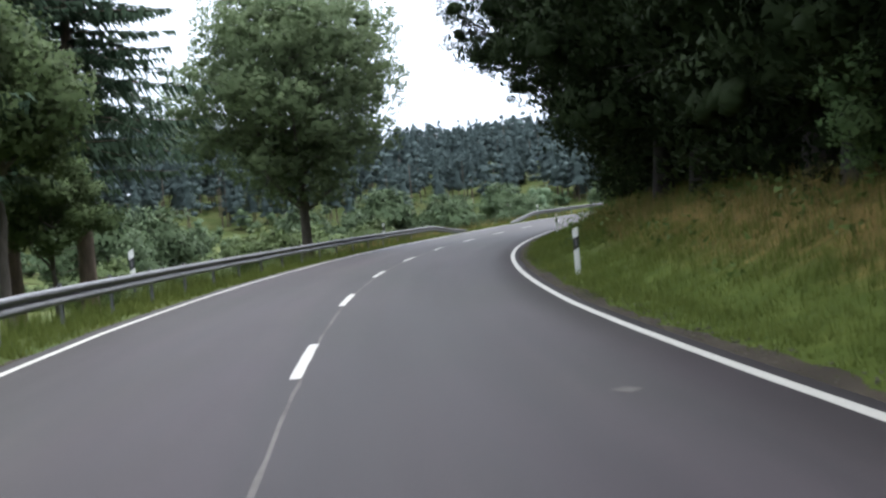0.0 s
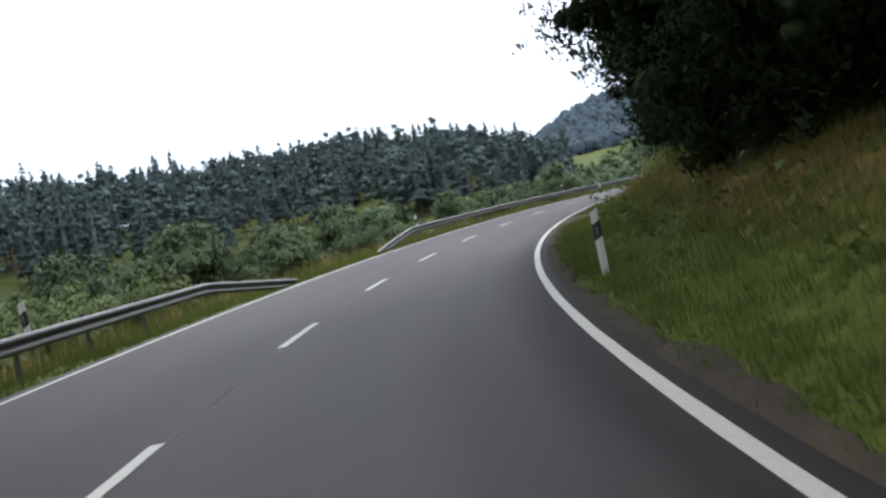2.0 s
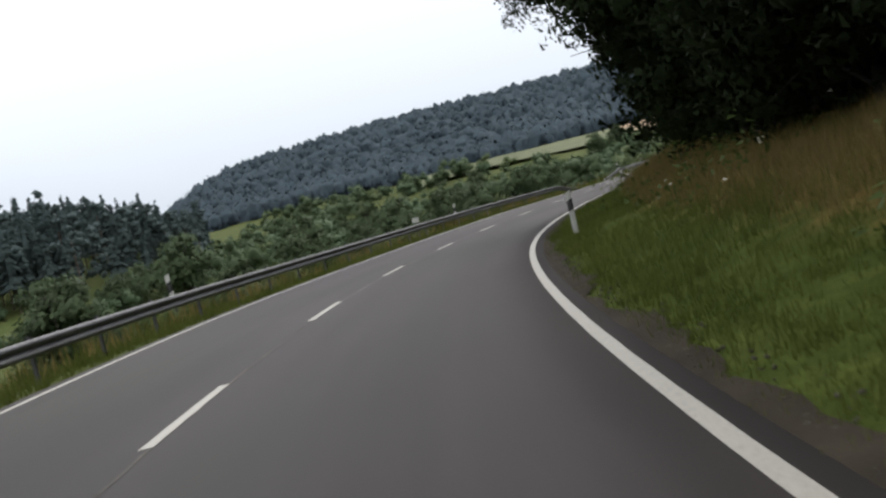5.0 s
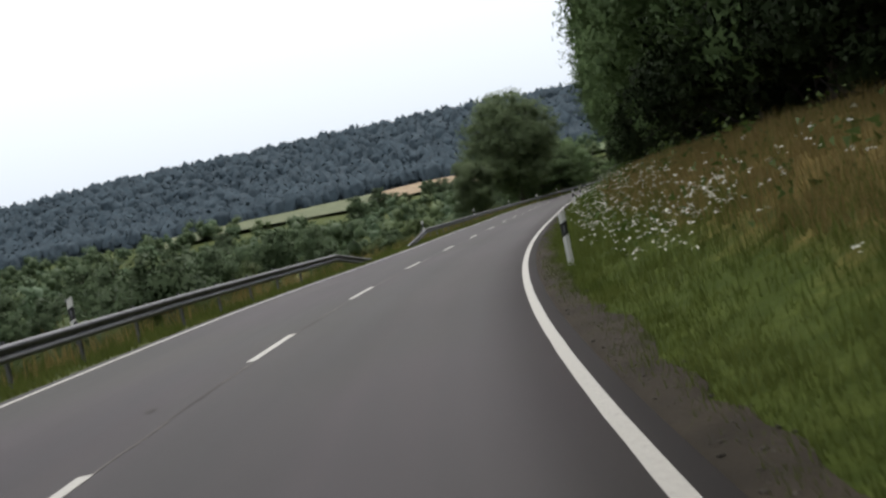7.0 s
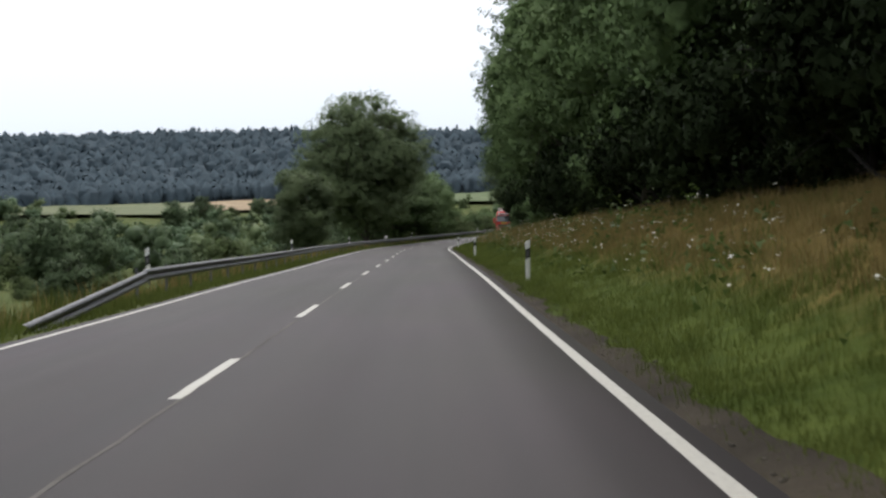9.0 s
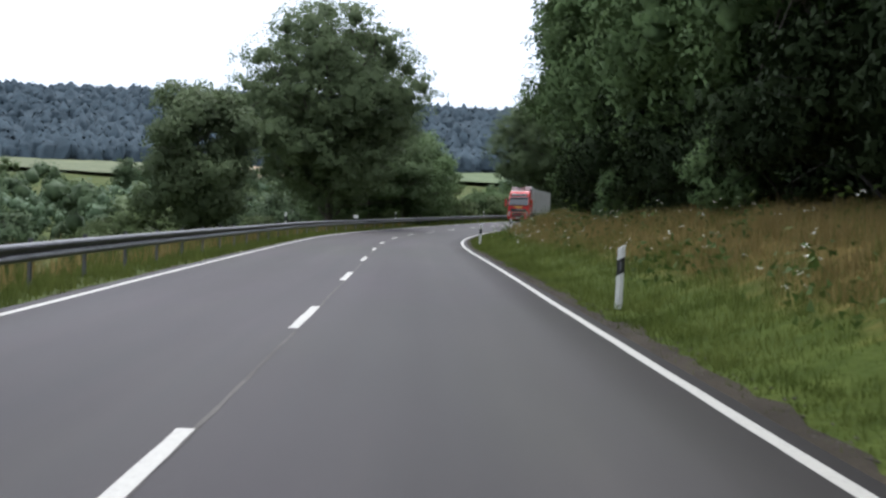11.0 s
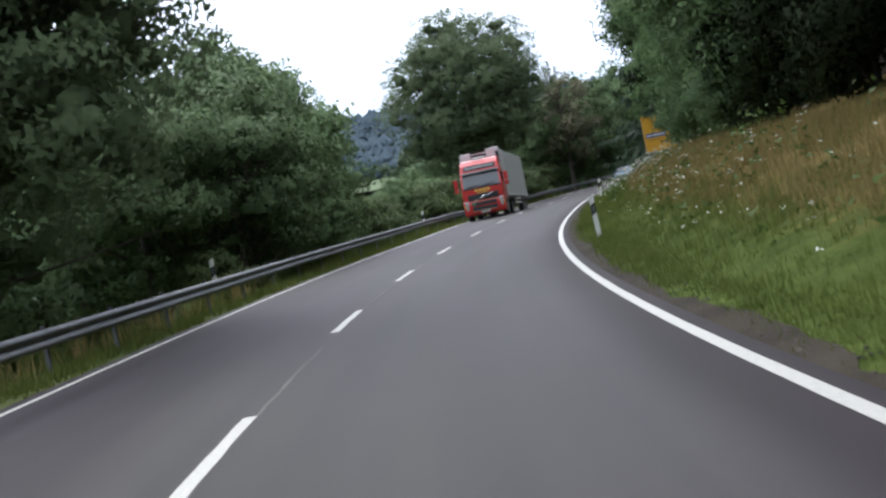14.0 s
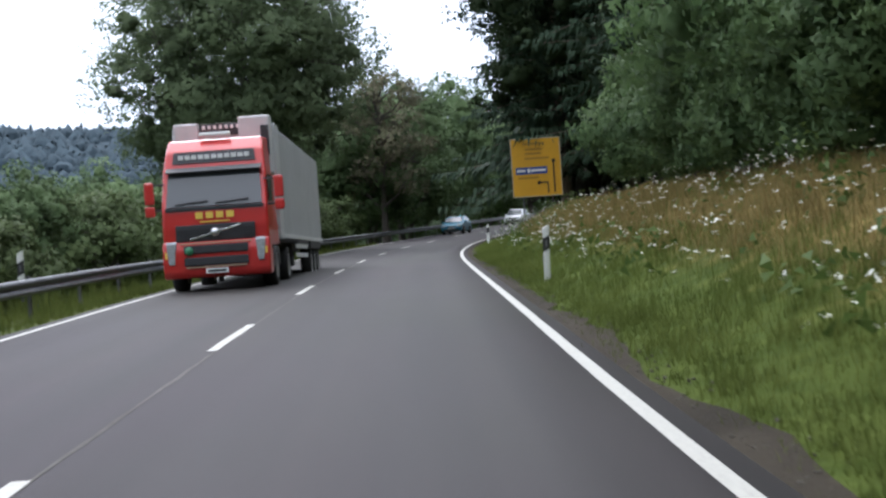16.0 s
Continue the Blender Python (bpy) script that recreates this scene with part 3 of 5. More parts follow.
def delineator(height, foot=-0.3):
    """A white roadside marker post with slanted top, slanted black band and reflector."""
    t = thing("delineator_post", "white plastic roadside delineator post with black band and reflector", "delineator post", "delineator posts along the road")
    prof = [(-0.06, -0.03), (-0.045, 0.045), (0, 0.062), (0.045, 0.045), (0.06, -0.03), (0.0, -0.045)]
    k = len(prof)

    def shell(name, z0, z1, slant0, slant1, mat, grow=1.0, cap=True):
        v = [(x * grow, y * grow, z0 + slant0 * x) for x, y in prof] + [(x * grow, y * grow, z1 + slant1 * x) for x, y in prof]
        f = [(i, (i + 1) % k, k + (i + 1) % k, k + i) for i in range(k)]
        if cap:
            f += [tuple(range(k - 1, -1, -1)), tuple(range(k, 2 * k))]
        return mesh_of(name, v, f, mat)
    part("post_body", shell("post_body", foot, height, 0, 0.55, M_WHITE), t)
    band = part("band", shell("band", height - 0.44, height - 0.19, 0.5, 0.5, M_BLACK, 1.05), t, "black slanted band")
    bm = bmesh.new()
    box_bm(bm, (0.034, 0.008, 0.13), (0.0, -0.047, height - 0.315), 0.003, 1)
    part("reflector", from_bm("reflector", bm, M_REFLECT), band, "small oblong reflector")
    if foot > 0:
        bm = bmesh.new()
        box_bm(bm, (0.05, 0.03, 0.3), (0.0, 0.0, foot - 0.1), 0.006, 1)
        box_bm(bm, (0.24, 0.03, 0.05), (0.1, 0.0, foot + 0.05), 0.006, 1)
        part("bracket", from_bm("bracket", bm, M_ZINC), t, "steel bracket on the guard rail")
    return t


first = delineator(1.0)
posts = [(27.75, 4.8), (73.35, 4.7), (122.0, 4.73), (164.65, 4.85), (210.66, 4.68), (274.3, 4.74), (316.5, 4.7), (363.6, 4.66), (409.67, 4.72),
         (452.9, 4.78), (499.7, 4.8), (545, 4.8)]
for i, (s, o) in enumerate(posts):
    m = pose(*spot(s, o, land(s, o) + 0.0), random.uniform(-1.5, 1.5), random.uniform(-2, 2), heading(s) + random.uniform(-6, 6))
    if i == 0:
        first.matrix_basis = m
    else:
        copy_thing(first, m)
tall = delineator(1.42, 0.72)
tagged(tall, "short white delineator with black band mounted on the guard rail")
for i, (s, o) in enumerate([(29.6, -5.1), (76.1, -5.1), (124.6, -5.1), (166.2, -5.1), (212.3, -5.2), (276, -5.1), (314.2, -5.1), (365.5, -5.1), (411.4, -5.1),
                            (453.8, -5.1), (502, -5.1)]):
    m = pose(*spot(s, o, -0.2), random.uniform(-1.5, 1.5), random.uniform(-2, 2), heading(s) + random.uniform(-6, 6))
    if i == 0:
        tall.matrix_basis = m
    else:
        copy_thing(tall, m)


def marker_plate(s):
    t = thing("marker_plate", "small white marker plate on a short steel stub", "marker plate", "marker plates", pose(*spot(s, -4.98, 0), 0, 0, heading(s)))
    bm = bmesh.new()
    box_bm(bm, (0.34, 0.012, 0.24), (0, -0.03, 0.92), 0.01, 1)
    part("plate", from_bm("plate", bm, M_WHITE), t)
    bm = bmesh.new()
    box_bm(bm, (0.05, 0.03, 1.0), (0, 0, 0.5), 0.006, 1)
    part("stub", from_bm("stub", bm, M_ZINC), t)


marker_plate(393.9)
marker_plate(202.0)


# ---------------------------------------------------------------- trees
def broadleaf(name, label, seed, height, radius, base, leaves, size, leaf_mat, group="", lobes=26, limbs=9, category="tree", lean=0.0, core=1.0, twig=14, spread=1.0):
    """A tree with a tapered trunk, limbs and a crown of leaves gathered in twigs and uneven clumps."""
    rng = np.random.default_rng(seed)
    t = thing(name, label, category, group)
    tubes = []
    zs = np.linspace(-0.5, height * 0.82, 9)
    bend = np.cumsum(rng.normal(0, 0.04 * radius, (9, 2)), 0) * np.linspace(0, 1, 9)[:, None]
    bend[:, 0] += lean * np.linspace(0, 1, 9) ** 1.5
    trunk = np.c_[bend, zs]
    r0 = 0.013 * height + 0.06
    tubes.append(tube(trunk, r0 * (1.15 - 1.05 * np.linspace(0, 1, 9)) * np.r_[1.5, np.ones(8)], 8))
    mid, half = (height + base) / 2, (height - base) / 2
    cs = []
    for i in range(lobes):
        for _ in range(40):
            d = rng.normal(size=3)
            d /= np.linalg.norm(d)
            far = rng.uniform(0.42, 0.88)
            q = np.array([d[0] * radius, d[1] * radius, d[2] * half]) * far
            u = q[2] / half
            q[:2] *= 1 - 0.3 * max(u, 0) ** 2 - 0.15 * max(-u, 0) ** 2
            if all(np.linalg.norm((q - c) / (radius * 0.34 * spread)) > 0.85 for c, _ in cs):
                break
        cs.append((q, rng.uniform(0.22, 0.38) * (1.2 - 0.45 * far) * min(radius, half) * spread))
    for q, rr in cs[:limbs]:
        e = np.array([q[0] + lean * 0.6, q[1], q[2] + mid])
        a = trunk[max(1, min(7, int(np.searchsorted(zs, max(e[2] - 0.55 * np.hypot(q[0], q[1]), base * 0.6 + 0.4))) - 1))]
        m1 = a + (e - a) * np.array([0.5, 0.5, 0.4])
        tubes.append(tube(np.array([a, a + (m1 - a) * 0.5 + rng.normal(0, 0.1, 3), m1, m1 + (e - m1) * 0.6 + rng.normal(0, 0.1, 3), e]), r0 * np.array([0.5, 0.4, 0.28, 0.16, 0.05]), 5))
        for _ in range(3):
            tip = e + rng.normal(size=3) * rr * 0.8
            tubes.append(tube(np.array([m1 + (e - m1) * 0.5, (m1 + e) / 4 + tip / 2, tip]), r0 * np.array([0.14, 0.08, 0.02]), 4))
    v, f = join_tubes(tubes)
    part("trunk", mesh_of("trunk", v, f, M_BARK if leaf_mat is not M_SHADED_LEAF else M_SHADED_BARK, None, True), t)
    pts, outs = [], []
    w = np.array([r ** 2 for _, r in cs])
    share = rng.multinomial(leaves // twig, w / w.sum())
    up = np.array([lean * 0.6, 0, mid])
    for (q, rr), n in zip(cs, share):
        d = rng.normal(size=(n, 3))
        d /= np.linalg.norm(d, axis=1)[:, None]
        rad = rr * (1 - 0.45 * rng.random(n) ** 2) * (1 + 0.2 * wobble(d[:, 0] * 4, d[:, 1] * 4 + d[:, 2] * 3, seed + rr * 7))
        p = d * rad[:, None] * np.array([1.15, 1.15, 0.85]) + q
        tw = rng.normal(size=(n, twig, 3)).clip(-1.4, 1.4) * (size * np.array([1.9, 1.9, 1.3]))
        pts.append((p[:, None] + tw).reshape(-1, 3) + up)
        whole = q / np.array([radius, radius, half])
        outs.append(np.repeat(d * 0.7 + whole * 0.6, twig, 0))
    # upward normals brighten the crowns; the shaded forest leaves get less
    lift = 0.1 if leaf_mat is M_SHADED_LEAF else 0.5
    v, f, nn = merged(leaf_cloud(rng, np.concatenate(pts), size * 1.28, np.concatenate(outs), lift=lift))
    if core:
        per = 6 if leaves > 6500 else 3
        inside = [(q, r if np.linalg.norm(q / np.array([radius, radius, half])) < 0.66 else r * 0.72) for q, r in cs]
        big = np.repeat(np.array([r for _, r in inside]), per) * (1 if per == 6 else 1.22)
        d = rng.normal(size=(len(big), 3))
        d /= np.linalg.norm(d, axis=1)[:, None]
        mass = np.repeat(np.array([q for q, _ in inside]), per, 0) + d * (big * rng.uniform(0.15, 0.42, len(big)))[:, None] * np.array([1.1, 1.1, 0.8]) + up
        kv, kf, kn = clumps(rng, mass, big * rng.uniform(0.26, 0.4, len(big)) * core, 2 if leaves > 24000 else 1, 0.85, 0.3)
        kn = kn + np.array([0, 0, lift * 1.5])
        v, f, nn = merged((v, f, nn), (kv, kf, kn))
    part("crown", mesh_of("crown", v, f, leaf_mat, None, False, nn), t)
    return t


def conifer(name, label, seed, height, radius, base, mat, group="", whorls=26, arms=7, bare=True):
    """A spruce: straight trunk, whorls of drooping boughs with hanging sprays, dead twigs below."""
    rng = np.random.default_rng(seed)
    t = thing(name, label, "tree", group)
    tubes = [tube(np.c_[0.05 * rng.normal(size=6), 0.05 * rng.normal(size=6), np.linspace(-0.5, height, 6)], 0.014 * height * np.linspace(1.1, 0.08, 6), 8)]
    vs = []
    for i in range(whorls):
        u = i / (whorls - 1)
        z = base + (height - base) * u ** 0.9
        length = radius * (1 - u) ** 0.8 * rng.uniform(0.8, 1.1) + 0.25
        for k in range(arms):
            a = 2 * math.pi * (k + rng.uniform(-0.5, 0.5)) / arms + i * 1.1
            ln = length * rng.uniform(0.5, 1.2)
            zz = z + rng.normal(0, 0.5) * (height - base) / whorls
            sag = rng.uniform(0.25, 0.6)
            d = np.array([math.cos(a), math.sin(a), 0])
            side = np.array([-d[1], d[0], 0])
            m = 7
            q = np.linspace(0.05, 1, m)
            spine = np.array([0, 0, zz]) + d * (ln * q)[:, None] + np.array([0, 0, 1.0]) * (ln * (0.12 * q - sag * q ** 2 + 0.16 * q ** 4))[:, None]
            tubes.append(tube(spine[[0, 3, 6]], np.array([0.03, 0.018, 0.005]) * (0.6 + ln / radius), 3))
            # hanging sprays on both sides
            j = np.repeat(np.arange(1, m), 16)
            c = len(j)
            w = (ln * 0.2 * (1.1 - q[j] * 0.75) * rng.uniform(0.4, 1.25, c) + 0.12)[:, None]
            root = spine[j] + d * (rng.uniform(-0.14, 0.14, c) * ln)[:, None]
            tip = root + side * w * (rng.choice((-1.0, 1.0), c) * rng.uniform(0.3, 1, c))[:, None] + d * w * 0.45
            tip[:, 2] -= (w[:, 0] * rng.uniform(0.3, 1.2, c))
            h = d * 0.06 * (0.7 + w)
            vs.append(np.stack([root - h, root + h, tip], 1).reshape(-1, 3))
    if bare:
        for z in np.linspace(1.5, base, 14):
            a = rng.uniform(0, 6.28)
            d = np.array([math.cos(a), math.sin(a), -0.15])
            tubes.append(tube(np.array([[0, 0, z], [0, 0, z] + d * 0.6, [0, 0, z] + d * rng.uniform(1, 1.8)]), np.array([0.03, 0.02, 0.006]), 3))
    v, f = join_tubes(tubes)
    part("trunk", mesh_of("trunk", v, f, M_PINE_BARK, None, True), t)
    v = np.concatenate(vs)
    part("crown", mesh_of("crown", v, np.arange(len(v)).reshape(-1, 3), mat), t)
    return t


def turn_scale(p, turn=0.0, k=1.0, kz=None):
    return Matrix.Translation(Vector(p)) @ Matrix.Rotation(turn, 4, "Z") @ Matrix.Diagonal((k, k, kz or k, 1))


def stand(ob, s, o, turn=0.0, k=1.0, kz=None, sink=0.1):
    p = ground_point(s, o)
    ob.matrix_basis = turn_scale((p[0], p[1], p[2] - sink), turn, k, kz)
    return ob


def plant(ob, s, o, turn=0.0, k=1.0, kz=None, sink=0.1):
    p = ground_point(s, o)
    return copy_thing(ob, turn_scale((p[0], p[1], p[2] - sink), turn, k, kz))


# single trees on the valley side
stand(broadleaf("oak_tree", "tall leafy oak with an open crown behind the guard rail", 11, 16.4, 6.5, 2.7, 72000, 0.11, M_OAK, lobes=90, limbs=36, spread=0.82, lean=-0.6, core=0.5), 67.5, -7.4, 0.4)
stand(broadleaf("young_tree", "small round-crowned dark tree behind the guard rail", 12, 8.8, 3.1, 0.4, 32000, 0.11, M_OAK, lobes=30), 359, -8.4, 0.2)
stand(broadleaf("great_oak", "broad old oak with a dense dark crown", 13, 20.2, 8.4, 1.6, 86000, 0.13, M_OAK, lobes=100, limbs=34, spread=0.82, core=0.8), 405, -9.4, 1.0)
stand(broadleaf("lime_tree", "tall round-crowned tree behind the guard rail", 15, 21.4, 8.4, 3.0, 80000, 0.13, M_OAK, lobes=90, limbs=34, spread=0.82, core=0.75), 508, -9.4, 2.0)
stand(broadleaf("sparse_tree", "half-bare reddish-brown tree with thin leaves", 16, 14.5, 4.2, 1.0, 9000, 0.12, M_RUSSET, lobes=30, limbs=30, core=0.0), 531, -5.6, 0.6)

# thicket on the valley side
small_a = stand(broadleaf("thicket_tree", "leafy green thicket tree with branches to the ground", 21, 9.5, 3.6, 0.6, 18000, 0.1, M_THICKET, "thicket behind the guard rail", lobes=30), 428, -8.0)
small_b = stand(broadleaf("thicket_tree", "leafy green thicket tree with branches to the ground", 22, 8.5, 3.4, 0.3, 17500, 0.1, M_THICKET, "thicket behind the guard rail", lobes=28), 437, -8.6, 1.0)
R = random.Random(5)
for s, o, k in ((424, -13, 1.25), (432, -14, 1.42), (420, -9.5, 1.0), (430, -10, 1.22), (437, -12.5, 1.5), (441, -9.8, 1.4), (446, -10.2, 1.18), (434, -9.6, 1.32), (540, -8.5, 1.5), (552, -9, 1.7), (566, -9, 1.8), (580, -10, 1.8), (520, -14, 1.6), (535, -16, 1.7),
                (596, -9, 1.8), (612, -9, 1.8), (533, -7.5, 1.5), (424, -7.4, 0.85), (546, -8, 1.6), (603, -14, 1.9), (590, -14, 1.9), (464, -10.5, 0.5), (470, -9.6, 0.58), (476, -10.5, 0.64), (483, -10, 0.66), (491, -11.5, 0.75)):
    plant(R.choice((small_a, small_b)), s, o, R.uniform(0, 6.28), k)
shrub = stand(broadleaf("shrub", "dense grey-green shrub behind the guard rail", 23, 4.2, 2.6, 0.0, 9000, 0.1, M_WILLOW, "shrubs behind the guard rail", lobes=22, limbs=4, category="bush"), 472, -8.2)
for s, o, k in ((451, -8.6, 0.9), (457, -9.2, 1.0), (478, -8.6, 1.1), (484, -8.4, 1.15), (488, -11, 1.2), (466, -9.5, 0.9), (503, -8.6, 1.0), (510, -9, 1.2), (518, -8.6, 1.1), (526, -8.8, 1.2), (440, -7.4, 0.6), (420, -7.2, 0.55), (404, -7.6, 0.5),
                (378, -8.5, 0.5), (385, -10, 0.6), (345, -10, 0.5), (367, -9, 0.45)):
    plant(shrub, s, o, R.uniform(0, 6.28), k)

# spruces at the start of the valley side
spruce = stand(conifer("spruce", "tall dark spruce with hanging boughs and bare lower trunk", 31, 24, 4.4, 6.6, M_NEEDLE, "spruces beside the road", 32, 9), 49.3, -12.0)
for s, o, k in ((46, -13.5, 0.9), (43, -15, 1.0), (37, -13, 1.0), (51, -17, 0.95), (40, -19, 1.1), (32, -14, 1.0), (47, -22, 1.1), (34, -18, 1.05)):
    plant(spruce, s, o, R.uniform(0, 6.28), k)
beech = stand(broadleaf("young_beech", "young beech with pale green drooping leaves", 33, 10, 3.4, 4.2, 18000, 0.115, M_BEECH, "young beeches by the spruces", lobes=24, core=0.7), 37, -10.5)
plant(beech, 43, -11.0, 2.0, 0.62)

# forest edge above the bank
edge_a = broadleaf("forest_tree", "tall leafy forest tree at the top of the bank, shade in its leaf colour", 41, 17, 5.2, -0.6, 23000, 0.125, M_SHADED_LEAF, "forest edge above the bank", lobes=44, limbs=8)
edge_b = broadleaf("forest_tree", "tall leafy forest tree at the top of the bank, shade in its leaf colour", 42, 19, 5.6, -0.4, 24000, 0.125, M_SHADED_LEAF, "forest edge above the bank", lobes=48, limbs=8)
edge_c = broadleaf("forest_tree", "tall leafy forest tree at the top of the bank, shade in its leaf colour", 43, 15.5, 5.0, -0.8, 22000, 0.125, M_SHADED_LEAF, "forest edge above the bank", lobes=40, limbs=8)
edge_e = broadleaf("forest_tree", "leafy forest tree at the top of the bank, in the lit leaf colour", 49, 17, 5.2, -0.6, 23000, 0.125, M_WOOD_LIGHT, "forest edge above the bank", lobes=44, limbs=8)
edge_f = broadleaf("forest_tree", "leafy forest tree at the top of the bank, in the lit leaf colour", 50, 18.5, 5.5, -0.6, 24000, 0.125, M_WOOD_LIGHT, "forest edge above the bank", lobes=46, limbs=8)
stand(edge_e, 200, 12.2)
stand(edge_f, 206, 12.6, 1)
edge_d = broadleaf("forest_tree", "leafy green forest tree at the top of the bank", 47, 16, 5.0, -0.8, 23000, 0.125, M_BUSH, "forest edge above the bank", lobes=42, limbs=8)
back = broadleaf("forest_tree", "leafy tree inside the forest, shade in its leaf colour", 44, 20, 5.6, -1.0, 3000, 0.48, M_SHADED_LEAF, "forest behind the edge", lobes=34, limbs=4, core=1.2)
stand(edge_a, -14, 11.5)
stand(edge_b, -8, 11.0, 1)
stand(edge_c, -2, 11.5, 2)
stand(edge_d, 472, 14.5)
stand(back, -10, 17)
big_oak = stand(broadleaf("overhanging_oak", "great oak with boughs hanging over the road, shade in its leaf colour", 46, 19, 10.0, 3.6, 130000, 0.095, M_SHADED_LEAF, lobes=120, limbs=30, spread=0.68), 79, 8.4, 0.7, 1.08)
plant(big_oak, 187, 10.4, 2.4, 0.88)
plant(edge_f, 530, 10.2, 4.0, 1.15)
plant(edge_e, 543, 10.6, 1.1, 1.25)
s = 4.0
while s < 468:
    if not (99 < s < 111 or 76 < s < 88):
        near = 9.4 if s < 60 else 10.3 if s < 196 else 12.0 if s < 397 or s > 420 else 13.8
        plant(R.choice((edge_a, edge_b, edge_c) if s < 200 else (edge_e, edge_f)) if s < 428 else edge_d, s, near + R.uniform(-0.6, 1.0), R.uniform(0, 6.28), R.uniform(0.9, 1.12))
    s += R.uniform(4.9, 6.6)
s = -6.0
while s < 570:
    if not (98 < s < 108):
        plant(back, s, 17.0 + R.uniform(-1.0, 1.5), R.uniform(0, 6.28), R.uniform(0.9, 1.15))
    s += R.uniform(5.0, 6.5)


def forest_roof():
    """Closed crowns added behind the edge to block skylight, down to the far ground."""
    rng = np.random.default_rng(65)
    ss, oo = np.arange(-45, 482, 2.0), np.r_[np.arange(14.5, 66, 2.0), 69, 72]
    s, o = np.meshgrid(ss, oo, indexing="ij")
    top = 13.5 + 1.5 * wobble(s * 0.35, o * 0.4, 3) + 0.9 * wobble(s * 0.9, o * 0.8, 5) + 0.4 * rng.normal(size=s.shape)
    top *= (1 - ramp(64, 72, o)) * ramp(-45, -40, s) * (1 - ramp(476, 481, s))
    p = ground_point(s, o)
    p[..., 2] += top - 0.2
    me = mesh_of("forest_roof", p.reshape(-1, 3), grid_faces(*s.shape)[:, ::-1].copy(), M_SHADED_LEAF, None, True)
    tagged(new("forest_roof", me), "closed crowns added above the bank to keep skylight out of the wood", "forest", kind="stuff")


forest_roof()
under = stand(broadleaf("undergrowth_bush", "leafy undergrowth below the forest trees, shade in its leaf colour", 48, 5.2, 2.8, -0.3, 8000, 0.115, M_SHADED_LEAF, "undergrowth at the forest edge", lobes=22, limbs=4, category="bush"), 2, 10.6)
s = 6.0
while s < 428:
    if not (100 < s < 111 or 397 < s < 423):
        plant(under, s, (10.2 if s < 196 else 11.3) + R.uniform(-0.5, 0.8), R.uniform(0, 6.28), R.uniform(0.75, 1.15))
    s += R.uniform(3.4, 5.0)
for q, o, k in ((397, 13.0, 0.74), (403, 14.0, 0.8), (409, 13.2, 0.72), (416, 13.6, 0.8), (422, 13.0, 0.72)):
    plant(spruce, q, o, R.uniform(0, 6.28), k, k * 1.1)
for q, o, k in ((76, 8.7, 0.75), (80, 8.2, 0.7), (84, 9.0, 0.8), (399, 13.2, 0.7), (412, 12.4, 0.8), (420, 12.6, 0.9)):
    plant(under, q, o, R.uniform(0, 6.28), k)
pine = stand(conifer("forest_spruce", "dark spruce at the forest edge with dense boughs", 34, 20, 4.6, 2.2, M_NEEDLE, "spruces at the forest edge", 28, 8), 500, 16)
for q, o, k in ((489, 14, 0.95), (503, 17.5, 1.25), (513, 17.0, 1.35), (522, 13.0, 1.4), (534, 9.4, 1.5), (541, 8.6, 1.5), (543, 9.6, 1.35), (552, 8.8, 1.3), (562, 9, 1.3), (573, 9.5, 1.3), (585, 9, 1.2), (515, 17, 1.4), (528, 16, 1.4), (482, 15, 1.0)):
    plant(pine, q, o, R.uniform(0, 6.28), k)
for q, o, k, kz in ((521, 8.6, 1.45, 1.4), (525, 8.8, 1.6, 1.5), (515, 14.0, 1.4, 1.3)):
    plant(pine, q, o, R.uniform(0, 6.28), k, kz)
for q, o, k in ((521, 9.6, 1.35), (529, 10.0, 1.4), (538, 10.2, 1.4)):
    plant(edge_b, q, o, R.uniform(0, 6.28), k)
fringe = stand(broadleaf("edge_bush", "bright green bush at the foot of the forest", 45, 4.6, 2.6, 0.0, 8500, 0.105, M_BUSH, "bushes at the forest edge", lobes=20, limbs=4, category="bush"), 470, 11)
for q, o, k in ((431, 11.4, 0.8), (436, 11.2, 0.9), (441, 11.6, 0.85), (451, 11.2, 1.0), (458, 11.0, 0.9), (466, 11.3, 1.1), (462, 11.5, 1.0), (476, 11.5, 1.1), (484, 11.8, 1.2), (491, 12.8, 1.1), (497, 13.5, 1.0), (455, 11, 0.9), (447, 11.5, 0.9), (20, 9.5, 0.6), (60, 9.6, 0.7), (90, 9.0, 0.7), (118, 9.4, 0.7),
                (140, 9.3, 0.6), (330, 9.8, 0.6), (350, 9.6, 0.5)):
    plant(fringe, q, o, R.uniform(0, 6.28), k)

# bushes and trees in the valley
willow = broadleaf("willow_bush", "round pale green willow bush in the valley meadow", 51, 6, 4.4, 0.0, 5200, 0.23, M_WILLOW, "willow bushes in the valley", lobes=30, limbs=4, category="bush", core=1.05)
alder = broadleaf("alder", "dark green alder in the valley", 52, 10.5, 4.4, 0.3, 5200, 0.26, M_VALLEY, "alders in the valley", lobes=32, limbs=5, core=1.05)
scrub = broadleaf("valley_scrub", "low green scrub covering the valley floor", 53, 4.5, 4.6, -0.6, 3200, 0.27, M_WILLOW, "scrub on the valley floor", lobes=24, limbs=2, category="bush", core=1.1)
stand(willow, 150, -34)
stand(alder, 120, -46)
stand(scrub, 130, -30)
for i in range(150):
    s = R.uniform(70, 330) if i < 90 else R.uniform(330, 640)
    o = -R.uniform(23, 62) if i % 2 else -R.uniform(50, 230)
